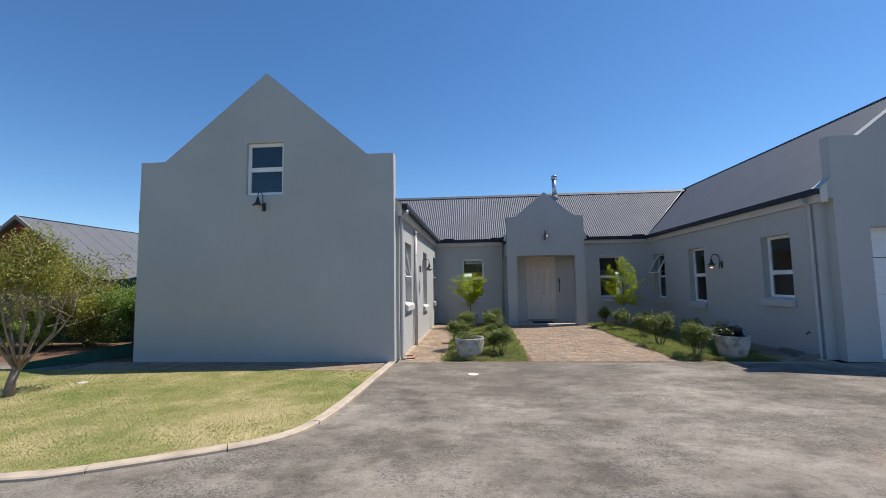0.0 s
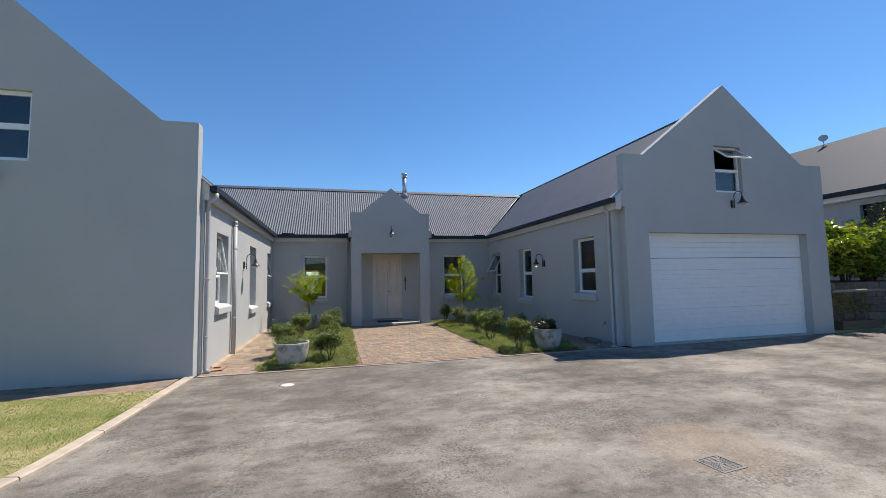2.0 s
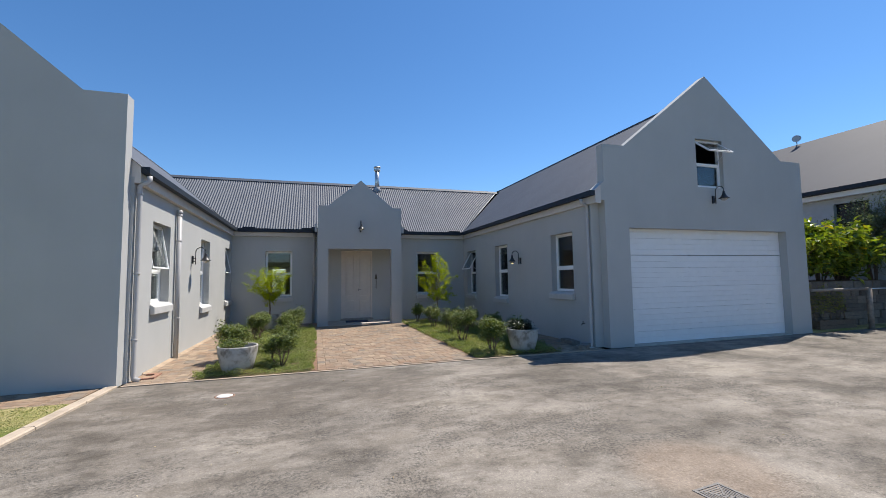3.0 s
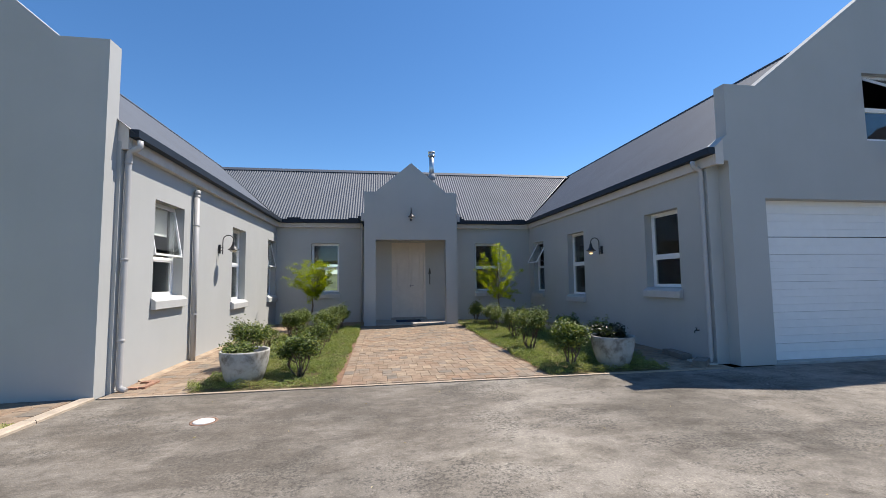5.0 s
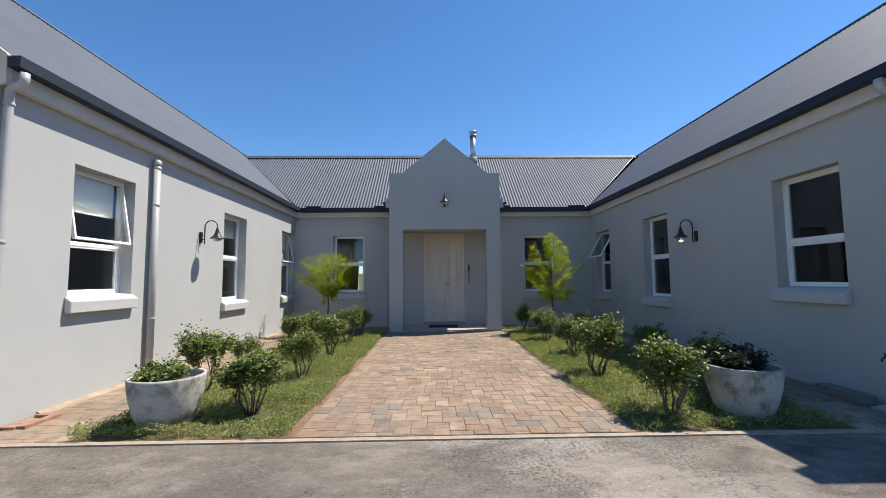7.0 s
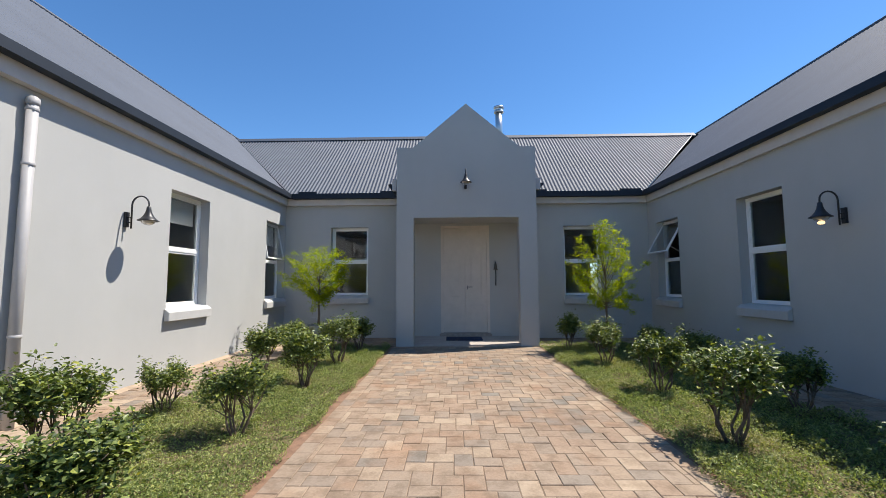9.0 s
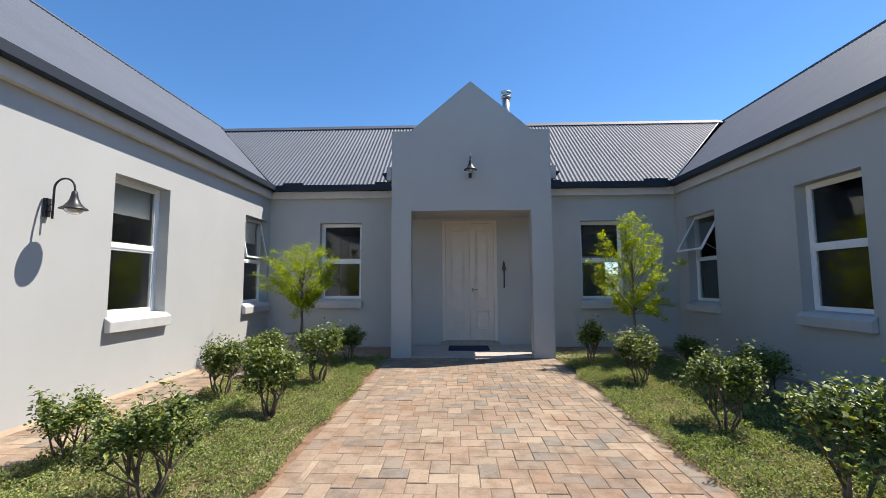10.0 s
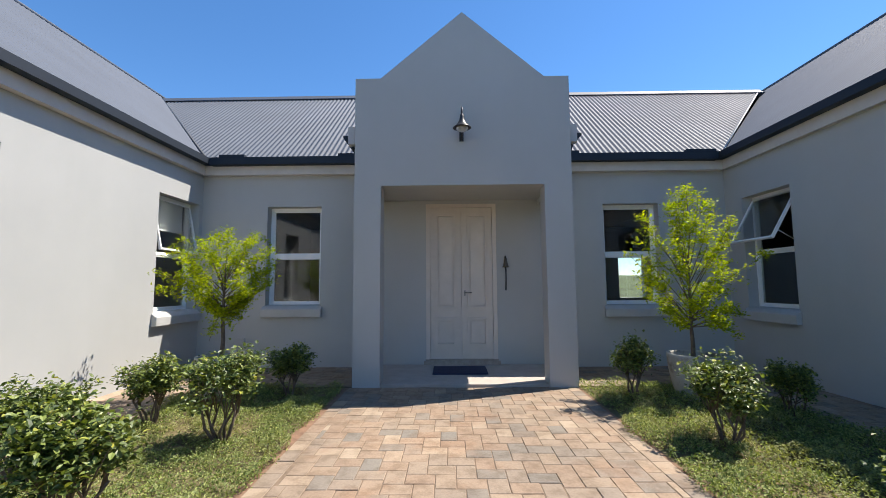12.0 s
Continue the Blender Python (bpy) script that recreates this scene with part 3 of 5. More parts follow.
bm = B()
box(bm, -900, 900, -900, 900, -0.6, -0.35)
tagged(part("ground", bm, simple("dry_veld", (0.15, 0.14, 0.07), 0.95, vary=0.4, scale=0.3)), "dry grassland round the property", "ground", kind="structure")
sheet("driveway", [(-16, -10), (26, -10), (26, 8.47), (-1.25, 8.40), (-16, 8.40)], 0.0, 0.3, ASPHALT, "worn grey asphalt driveway with dark patches", "driveway")
KERB = [(-14.0, 2.75), (-9.0, 2.85), (-5.2, 3.22), (-3.47, 3.59), (-2.98, 3.74), (-1.92, 4.30), (-1.58, 4.62), (-1.45, 4.98), (-1.38, 5.6), (-1.34, 6.75), (-1.30, 8.40)]
LAWN = KERB[:-1] + [(-1.36, 7.62), (-7.3, 7.62), (-8.2, 7.55), (-14.0, 9.6)]
sheet("lawn", LAWN, 0.022, 0.1, lawn_mat(), "mown lawn, green by the paving and dry yellow elsewhere", "lawn")
SOIL = simple("garden_soil", (0.13, 0.07, 0.038), 0.95, vary=0.35, scale=9, grain=0.6)
BED = Mat("mossy_bed", 0.95, spec=0.2)
BED.colour(BED.ramp(BED.noise(6, 6, 0.7), (0.32, (0.09, 0.068, 0.035)), (0.5, (0.15, 0.125, 0.06)), (0.68, (0.23, 0.18, 0.10))))
BED.bump(BED.noise(60, 4), 0.8, 0.02)
BED = BED.m
sheet("side_yard", [(-16, 8.401), (LX0, 8.401), (LX0, 22), (-16, 22)], -0.01, 0.3, SOIL, "bare soil beside the house", "soil")
sheet("courtyard_ground", [(XL, 8.401), (XR, 8.401), (XR, YB), (XL, YB)], -0.045, 0.3, SOIL, "brown soil of the courtyard", "soil")
sheet("bed", [(-0.33, 8.46), (1.27, 8.46), (1.27, 14.9), (-0.33, 14.9)], 0.01, 0.06, BED, "planting bed of brown soil under ground cover", "garden bed")
sheet("bed", [(4.03, 8.46), (5.75, 8.46), (5.75, 14.9), (4.03, 14.9)], 0.01, 0.06, BED, "planting bed of brown soil under ground cover", "garden bed")

EARTH = simple("red_earth", (0.20, 0.115, 0.07), 0.95, vary=0.3, scale=14, grain=0.7)
sheet("bed_edge", [(1.271, 8.46), (1.358, 8.46), (1.358, 14.9), (1.271, 14.9)], 0.014, 0.05, EARTH, "strip of bare reddish earth beside the path", "soil")
sheet("bed_edge", [(4.001, 8.46), (4.029, 8.46), (4.029, 14.9), (4.001, 14.9)], 0.014, 0.05, EARTH, "strip of bare reddish earth beside the path", "soil")

# ---- planting ----


def leaf_mat(name, dark, light, gloss=0.35, old=None, dry=None, through_light=0.28, sheen=0.5):
    m = Mat(name, gloss, spec=sheen)
    c = m.ramp(m.island(), (0.0, dark), (0.55, tuple((a + b) / 2 for a, b in zip(dark, light))), (0.9, light), (1.0, old or light))
    if dry:
        c = m.mix(c, dry, m.ramp(m.noise(1.6, 5, 0.65), (0.5, (0, 0, 0)), (0.68, (0.65, 0.65, 0.65))))
    m.colour(c)
    tr = m.node("ShaderNodeBsdfTranslucent")
    m.link(m.mix(c, (1.5, 1.6, 0.5), 1.0, "MULTIPLY"), tr.inputs["Color"])
    mx = m.node("ShaderNodeMixShader")
    mx.inputs[0].default_value = through_light
    m.link(m.b.outputs[0], mx.inputs[1])
    m.link(tr.outputs[0], mx.inputs[2])
    m.link(mx.outputs[0], m.t.nodes["Material Output"].inputs["Surface"])
    return m.m


BARK = simple("shrub_bark", (0.14, 0.10, 0.07), 0.85, vary=0.3, scale=25, grain=0.5)
PALEBARK = simple("pale_bark", (0.22, 0.18, 0.15), 0.85, vary=0.3, scale=20, grain=0.5)
ROSE = leaf_mat("shrub_leaf", (0.026, 0.05, 0.012), (0.215, 0.26, 0.06), 0.46, (0.38, 0.36, 0.06), None, 0.2, 0.45)
LIME = leaf_mat("lime_leaf", (0.12, 0.175, 0.004), (0.47, 0.50, 0.008), 0.55, through_light=0.42, sheen=0.25)
HEDGE = leaf_mat("hedge_leaf", (0.07, 0.12, 0.025), (0.27, 0.36, 0.09), 0.4)
OLIVE = leaf_mat("dry_leaf", (0.11, 0.125, 0.025), (0.34, 0.33, 0.07), 0.5, (0.34, 0.22, 0.08))
COVER = leaf_mat("cover_leaf", (0.065, 0.10, 0.025), (0.33, 0.37, 0.135), 0.5, (0.40, 0.40, 0.15), (0.34, 0.30, 0.15), 0.3, 0.35)
GRASS = leaf_mat("grass_blade", (0.15, 0.20, 0.05), (0.32, 0.34, 0.12), 0.6, (0.52, 0.45, 0.25), (0.52, 0.42, 0.24), 0.2)
DARKLEAF = leaf_mat("purple_leaf", (0.012, 0.018, 0.012), (0.035, 0.045, 0.025), 0.35)


def leaf_mesh(name, rng, points, size, mat, lift=0.55, slim=0.45, fold=0.16, oval=False):
    """One folded leaf at each point: a pointed oval, or a plain lozenge for small far ones."""
    n = len(points)
    p = np.asarray(points)
    az, el = rng.uniform(0, 2 * np.pi, n), rng.normal(lift, 0.45, n)
    d = np.stack([np.cos(az) * np.cos(el), np.sin(az) * np.cos(el), np.sin(el)], 1)
    up = np.stack([rng.normal(0, 0.45, n), rng.normal(0, 0.45, n), np.ones(n)], 1)
    side = np.cross(d, up)
    side /= np.linalg.norm(side, axis=1)[:, None] + 1e-9
    nor = np.cross(side, d)
    s = (size * rng.uniform(0.6, 1.3, n))[:, None]
    if oval:
        rib = [p, p + d * s * 0.34 + nor * s * fold * 0.3, p + d * s]
        edge = [p + d * s * at + k * side * s * slim * wide + nor * s * fold for k in (1, -1) for at, wide in ((0.3, 0.46), (0.68, 0.36))]
        v = np.stack(rib + edge, 1).reshape(-1, 3)
        k = np.arange(n)[:, None] * 7
        f = np.concatenate([k + [q] for q in ([0, 3, 1], [1, 3, 4], [1, 4, 2], [0, 1, 5], [5, 1, 6], [6, 1, 2])]).tolist()
    else:
        v = np.stack([p, p + d * s * 0.5 + side * s * slim * 0.5 + nor * s * fold, p + d * s, p + d * s * 0.5 - side * s * slim * 0.5 + nor * s * fold], 1).reshape(-1, 3)
        k = np.arange(n)[:, None] * 4
        f = np.concatenate([k + [[0, 1, 2]], k + [[0, 2, 3]]]).tolist()
    me = bpy.data.meshes.new(name)
    me.from_pydata(v.tolist(), [], f)
    me.materials.append(mat)
    return me


def stems_and_tips(rng, bm, n, base_r, height, spread, r0, fork=3, lean=0.0, start=0.0):
    """Tapered woody stems that fork; returns the points along the upper twigs."""
    tips = []
    for k in range(n):
        a = 2 * math.pi * (k + rng.uniform(-0.3, 0.3)) / n
        p = Vector((math.cos(a) * base_r, math.sin(a) * base_r, start))
        out = spread * rng.uniform(0.35, 1.15)
        top = Vector((math.cos(a) * out, math.sin(a) * out, height * rng.uniform(0.62, 1.06)))
        bend = Vector((math.cos(a) * out * 0.35, math.sin(a) * out * 0.35, start + (height - start) * 0.5)) + Vector(rng.normal(0, 0.03 * height, 3))
        pts = [p.lerp(bend, u).lerp(bend.lerp(top, u), u) for u in (0, 0.25, 0.5, 0.75, 1)]
        tube(bm, pts, r0, 6, True, [1, 0.85, 0.7, 0.5, 0.3])
        for j in range(fork):
            o = pts[1].lerp(pts[4], rng.uniform(0.15, 0.95))
            q = o + Vector((rng.normal(0, 0.42), rng.normal(0, 0.42), rng.uniform(0.0, 0.62))) * (height * 0.42)
            mid_q = o.lerp(q, 0.5) + Vector(rng.normal(0, 0.015, 3))
            tube(bm, [o, mid_q, q], r0 * 0.45, 4, True, [1, 0.7, 0.3])
            tips += [q, mid_q, o.lerp(q, 0.8)]
        tips += [pts[4], pts[3], pts[3].lerp(pts[4], 0.5)]
    return tips


def crown_points(rng, tips, each, sigma, low):
    out = []
    for t in tips:
        c = np.array(t)
        k = int(each * rng.uniform(0.4, 1.5))
        out.append(c + rng.normal(0, sigma, (k, 3)) * [1, 1, 0.75])
    p = np.concatenate(out)
    return p[p[:, 2] > low]


def vase_stems(rng, bm, n, height, spread):
    """Bare crooked stems that open like a vase into forked twigs; returns the leafy points."""
    tips = []
    for k in range(n):
        a = 2 * math.pi * (k + rng.uniform(-0.35, 0.35)) / n
        p = Vector((math.cos(a) * 0.035, math.sin(a) * 0.035, -0.01))
        f = Vector((math.cos(a), math.sin(a), 0)) * spread * rng.uniform(0.3, 0.55) + Vector((0, 0, height * rng.uniform(0.36, 0.5)))
        knee = p.lerp(f, 0.5) + Vector((rng.normal(0, 0.022), rng.normal(0, 0.022), 0.0))
        tube(bm, [p, p.lerp(knee, 0.5), knee, f], 0.0115, 6, True, [1.1, 0.95, 0.85, 0.65])
        for j in range(5):
            b = a + rng.normal(0, 0.7)
            u = rng.uniform(0.0, 1.0) ** 0.6
            r = spread * rng.uniform(0.35, 1.12) * (1.08 - 0.45 * u)
            e = Vector((math.cos(b) * r, math.sin(b) * r, height * (0.58 + 0.46 * u)))
            o = knee.lerp(f, rng.uniform(0.6, 1.0))
            mq = o.lerp(e, 0.55) + Vector(rng.normal(0, 0.018, 3))
            tube(bm, [o, mq, e], 0.006, 4, True, [1, 0.7, 0.3])
            tips += [e, mq.lerp(e, 0.66), mq.lerp(e, 0.33)]
            if rng.uniform() < 0.18:
                e2 = e + Vector((rng.normal(0, 0.04), rng.normal(0, 0.04), rng.uniform(0.05, 0.12)))
                tube(bm, [e, e2], 0.003, 4, True, [1, 0.5])
                tips.append(e2)
    return tips


def shrub(seed, m, height=0.6, spread=0.26, leaf=0.046, mat=None, each=20, label="leafy green rose shrub with bare woody stems", group="shrubs in the beds", category="shrub", name="shrub", stems=9, sigma=0.048, fork=6, vase=False):
    rng = np.random.default_rng(seed)
    ob = thing(name, label, category, m, group)
    bm = B()
    tips = vase_stems(rng, bm, stems, height, spread) if vase else stems_and_tips(rng, bm, stems, 0.05, height, spread, 0.011, fork)
    part("woody_base", bm, BARK, ob)
    pts = crown_points(rng, tips, each, sigma, height * (0.36 if vase else 0.30))
    crown = new("crown", leaf_mesh("crown", rng, pts, leaf, mat or ROSE, 0.12, 0.62, 0.13, True))
    crown.parent = ob
    return ob


plants = [shrub(k + 40, pose(0, 0, 0), (0.58, 0.62, 0.6, 0.57, 0.56)[k], (0.30, 0.33, 0.31, 0.28, 0.17)[k], 0.038, each=(36, 32, 35, 40, 30)[k], stems=(7, 7, 6, 7, 5)[k], sigma=0.042, vase=True) for k in range(5)]
SPOTS = [(0.78, 9.05, 0.94, 0, 0.88), (0.80, 10.42, 0.84, 2, 1), (0.77, 11.95, 0.98, 3, 1), (0.80, 13.2, 0.98, 1, 1), (0.81, 14.5, 0.85, 3, 1),
         (-0.08, 9.85, 0.95, 1, 1), (-0.14, 10.94, 0.76, 2, 0.9), (0.02, 12.5, 0.93, 0, 1), (-0.03, 13.58, 0.9, 3, 1),
         (4.48, 8.80, 0.98, 3, 1.04), (4.45, 10.3, 1.02, 1, 1), (4.60, 11.62, 0.92, 2, 1), (4.58, 13.15, 0.94, 0, 1), (4.44, 14.36, 1.0, 4, 1.05),
         (5.42, 9.7, 0.75, 2, 1.1), (5.50, 11.0, 0.8, 0, 1), (5.45, 12.4, 0.8, 1, 1), (5.50, 13.7, 0.7, 3, 1.1)]
used = set()
for i, (x, y, k, src, tall) in enumerate(SPOTS):
    m = pose(x, y, 0.01, 0, 0, 97 * i)
    ob = copy_thing(plants[src], m) if src in used else plants[src]
    used.add(src)
    ob.matrix_basis = m @ Matrix.Diagonal((k, k, k * tall, 1))

# round pots and potted trees
POT = Mat("weathered_pot", 0.85, spec=0.25)
stain = POT.ramp(POT.noise(5, 6, 0.65), (0.38, (0.20, 0.18, 0.15)), (0.5, (0.40, 0.38, 0.34)), (0.7, (0.50, 0.48, 0.44)))
POT.colour(stain)
POT.bump(POT.noise(28, 5), 0.4, 0.01)


def pot(m, r, h, label):
    ob = thing("plant_pot", label, "plant pot", m, "round concrete pots")
    bm = B()
    lathe(bm, [(r * 0.55, 0.0), (r * 0.68, 0.015), (r * 0.82, h * 0.3), (r * 0.94, h * 0.65), (r * 0.99, h * 0.96), (r * 0.985, h), (r * 0.90, h), (r * 0.885, h * 0.96), (r * 0.85, h * 0.8)], 40)
    part("bowl", bm, POT.m, ob)
    bm = B()
    lathe(bm, [(r * 0.86, h * 0.76), (r * 0.86, h * 0.84), (r * 0.4, h * 0.87)], 24)
    part("potting_soil", bm, SOIL, ob)
    return ob


pot(pose(0.17, 8.82, 0.01), 0.295, 0.41, "weathered pale concrete pot with a low green shrub")
pot(pose(5.13, 8.82, 0.01, 0, 0, 120), 0.30, 0.43, "weathered pale concrete pot with brown stains and a dark plant")
shrub(21, pose(0.06, 8.88, 0.33), 0.13, 0.25, 0.036, None, 17, "low green shrub growing over the rim of a pot", "pot plants", "plant", "pot_plant", 10, 0.035, 3)
shrub(22, pose(5.12, 8.86, 0.36), 0.19, 0.2, 0.055, DARKLEAF, 14, "dark purple-green leafy plant in a pot", "pot plants", "plant", "pot_plant", 9, 0.035, 3)
for x, s in ((0.10, 1), (5.08, 0)):
    pot(pose(x, 14.42, 0.01, 0, 0, 50 * s), 0.25, 0.46, "weathered pale concrete pot holding a small tree")


def small_tree(seed, m, trunk_h, profile, crown_h, each, label, sprays=()):
    """profile(u): the crown's radius at the share u of its height."""
    rng = np.random.default_rng(seed)
    ob = thing("small_tree", label, "tree", m, "potted trees by the door")
    bm = B()
    tube(bm, [(0, 0, 0), (0.012, 0.006, trunk_h * 0.5), (0, 0, trunk_h), (0.01, 0, trunk_h + crown_h * 0.5)], 0.022, 8, True, [1.15, 0.95, 0.8, 0.35])
    tips = []
    for k in range(38):
        a, u = k * 2.4 + rng.uniform(-0.6, 0.6), (k + rng.uniform(0, 1)) / 38
        r = profile(u) * rng.uniform(0.35, 1.0) ** 0.6 * (1.45 if k % 6 == 0 else 1.12)
        end = Vector((math.cos(a) * r, math.sin(a) * r, trunk_h + crown_h * u))
        o = Vector((0, 0, trunk_h + crown_h * max(0.0, u * 0.75 - 0.18) * 0.7))
        midp = o.lerp(end, 0.5) + Vector((rng.normal(0, 0.03), rng.normal(0, 0.03), 0.01))
        tube(bm, [o, midp, end], 0.0055, 5, True, [1, 0.65, 0.3])
        tips += [end, midp.lerp(end, 0.8), midp.lerp(end, 0.55), midp.lerp(end, 0.3), midp]
        for j in range(3):
            tips.append(o.lerp(end, rng.uniform(0.4, 1.1)) + Vector(rng.normal(0, 0.05, 3)))
    for x, y, z in sprays:
        o, end = Vector((0, 0, trunk_h + 0.06)), Vector((x, y, z))
        midp = o.lerp(end, 0.5) + Vector((0, 0, 0.05))
        tube(bm, [o, midp, end], 0.006, 5, True, [1, 0.65, 0.3])
        tips += [end, midp.lerp(end, 0.75), midp.lerp(end, 0.5), midp.lerp(end, 0.2)]
    part("trunk", bm, BARK, ob)
    pts = crown_points(rng, tips, each, 0.032, trunk_h * 0.6)
    crown = new("crown", leaf_mesh("crown", rng, pts, 0.034, LIME, 0.2, 0.55, 0.14, True))
    crown.parent = ob
    return ob


small_tree(31, pose(0.10, 14.42, 0.38), 0.50, lambda u: 0.10 + 0.46 * min(1.0, u / 0.45) - 0.26 * max(0.0, u - 0.66) / 0.34, 0.93, 31, "slender vase-shaped tree with bright yellow-green leaves in a pot", [(-0.68, -0.1, 0.98), (-0.62, 0.1, 1.25), (-0.08, -0.1, 0.25), (0.1, -0.05, 0.4)])
small_tree(32, pose(5.08, 14.42, 0.38), 0.36, lambda u: 0.20 + 0.32 * math.sin(math.pi * min(1.0, 0.08 + u * 0.9)) - 0.16 * max(0.0, u - 0.7) / 0.3, 1.52, 32, "bushy tree with bright lime-green leaves in a pot", [(0.55, 0.15, 0.55), (0.72, 0.25, 0.48), (0.6, 0.3, 0.72), (0.4, 0.1, 0.42), (-0.66, -0.1, 1.12), (-0.55, -0.1, 0.92)])


def cover(name, rng, x0, x1, y0, y1, n, size, mat, z0, height, label, category, fray=0.06):
    """Creeping mat in clumps, thin in places, with frayed edges."""
    x, y = rng.uniform(x0 - fray, x1 + fray, n), rng.uniform(y0 - 0.03, y1, n)
    clump = np.array([noise.noise(Vector((a * 2.1, b * 2.1, x0))) for a, b in zip(x, y)])
    tuft = np.array([noise.noise(Vector((a * 8.5, b * 8.5, x0 + 5))) for a, b in zip(x, y)])
    h = (0.46 + 0.55 * clump + 0.6 * tuft).clip(0.04, 1.15)
    inside = np.minimum(x - x0, x1 - x) + fray * 1.5 * clump + 0.05 * tuft
    front = y - y0 + 0.07 * tuft
    keep = (rng.uniform(0, 1, n) < 0.10 + 1.1 * h) & (inside > 0) & (front > 0)
    p = np.stack([x, y, z0 + height * h * rng.uniform(0.0, 1.0, n) ** 0.7], 1)[keep]
    ob = new(name, leaf_mesh(name, rng, p, size, mat, 0.42, 0.55))
    return tagged(ob, label, category, kind="stuff")


rng = np.random.default_rng(5)
cover("ground_cover", rng, -0.34, 1.325, 8.47, 14.92, 190000, 0.0185, COVER, 0.012, 0.115, "low creeping green ground cover in the bed", "ground cover")
cover("ground_cover", rng, 4.00, 5.76, 8.47, 14.92, 180000, 0.0205, COVER, 0.012, 0.135, "clumpy creeping green ground cover in the bed", "ground cover", 0.08)

# ---- surroundings ----
SCRUB = simple("far_scrub", (0.10, 0.12, 0.05), 0.95, vary=0.5, scale=0.5)


def far_rise(y, way, height, swell, label):
    """A low hill along x at that y; it falls towards the house on the side that way names."""
    bm, n = B(), 58
    ridge = [Vector((-110 + 4 * k, y, height + swell * noise.noise(Vector((k * 0.35, 3, 0))))) for k in range(n)]
    rows = [[bm.verts.new((p.x, p.y + dy * way, z(p.z))) for p in ridge] for dy, z in ((-16, lambda h: -0.36), (0, lambda h: h), (14, lambda h: h + 0.4), (40, lambda h: -0.36))]
    for lo, hi in zip(rows, rows[1:]):
        for k in range(n - 1):
            bm.faces.new((lo[k], lo[k + 1], hi[k + 1], hi[k]))
    tagged(part("backdrop", bm, SCRUB), label, "hill", kind="structure")


far_rise(75, 1, 2.2, 1.0, "low scrubby rise far behind the house")
# this one is never in view: added to dim the skyline mirrored in the panes
far_rise(-75, -1, 6.0, 1.4, "unseen rise added far across the driveway to darken reflections")
# open tree on the lawn
rng = np.random.default_rng(8)
tree = thing("lawn_tree", "small open tree with pale bare branches and a thin olive crown", "tree", pose(-6.22, 5.87, 0.0))
bm = B()
tube(bm, [(0, 0, -0.02), (0.03, 0, 0.2), (0.1, 0.02, 0.45)], 0.055, 10, True, [1.3, 0.95, 0.85])
tips = []
for k in range(11):
    a = k * 2.4
    r, top = rng.uniform(0.25, 0.62), rng.uniform(1.5, 2.15)
    o = Vector((0.1, 0.02, rng.uniform(0.3, 0.45)))
    end = o + Vector((math.cos(a) * r, math.sin(a) * r, top - 0.4))
    m1 = o.lerp(end, 0.4) + Vector((math.cos(a) * 0.15, math.sin(a) * 0.15, 0.02))
    tube(bm, [o, m1, m1.lerp(end, 0.5) + Vector(rng.normal(0, 0.05, 3)), end], 0.017, 6, True, [1, 0.75, 0.5, 0.2])
    for j in range(11):
        b0 = m1.lerp(end, rng.uniform(0.05, 0.95))
        b1 = b0 + Vector((rng.normal(0, 0.2), rng.normal(0, 0.25), rng.uniform(0.0, 0.33)))
        tube(bm, [b0, b0.lerp(b1, 0.5) + Vector(rng.normal(0, 0.04, 3)), b1], 0.008, 5, True, [1, 0.6, 0.25])
        tips += [b1, b0.lerp(b1, 0.6)]
        for q in range(2):
            c1 = b1 + Vector((rng.normal(0, 0.15), rng.normal(0, 0.15), rng.uniform(-0.02, 0.25)))
            tube(bm, [b1, c1], 0.005, 4, True, [1, 0.4])
            tips.append(c1)
part("trunk", bm, PALEBARK, tree)
tips = [t for t in tips if t.z > 1.5]
crown = new("crown", leaf_mesh("crown", rng, crown_points(rng, tips, 62, 0.085, 1.42), 0.045, OLIVE))
crown.parent = tree


def bush(seed, m, rx, rz, n, mat, label, leaf=0.07, group="bushes along the boundary", lift=0.4):
    rng = np.random.default_rng(seed)
    ob = thing("bush", label, "bush", m, group)
    bm = B()
    tips = stems_and_tips(rng, bm, 9, 0.08, rz, rx, 0.02, 5)
    part("woody_base", bm, BARK, ob)
    extra = [Vector((rng.normal(0, rx * 0.45), rng.normal(0, rx * 0.45), rng.uniform(0.12, 0.95) * rz)) for k in range(70)]
    c = new("crown", leaf_mesh("crown", rng, crown_points(rng, tips + extra, n, 0.1, 0.03), leaf, mat, lift))
    c.parent = ob
    return ob


b1 = bush(41, pose(-8.4, 10.6, -0.01), 0.75, 1.55, 60, HEDGE, "dense dark green bush against green shade cloth")
b2 = bush(42, pose(-9.9, 10.7, -0.01), 0.9, 1.4, 60, OLIVE, "straggly olive-green bush against green shade cloth")
for i, (x, y, k) in enumerate(((-7.5, 11.2, 1.05), (-10.9, 10.3, 0.95), (-12.0, 10.2, 0.95), (-13.2, 10.0, 1.0), (-10.4, 9.9, 0.55))):
    copy_thing((b1, b2)[i % 2], pose(x, y, -0.01, 0, 0, 70 * i)).matrix_basis = pose(x, y, -0.01, 0, 0, 70 * i) @ Matrix.Scale(k, 4)

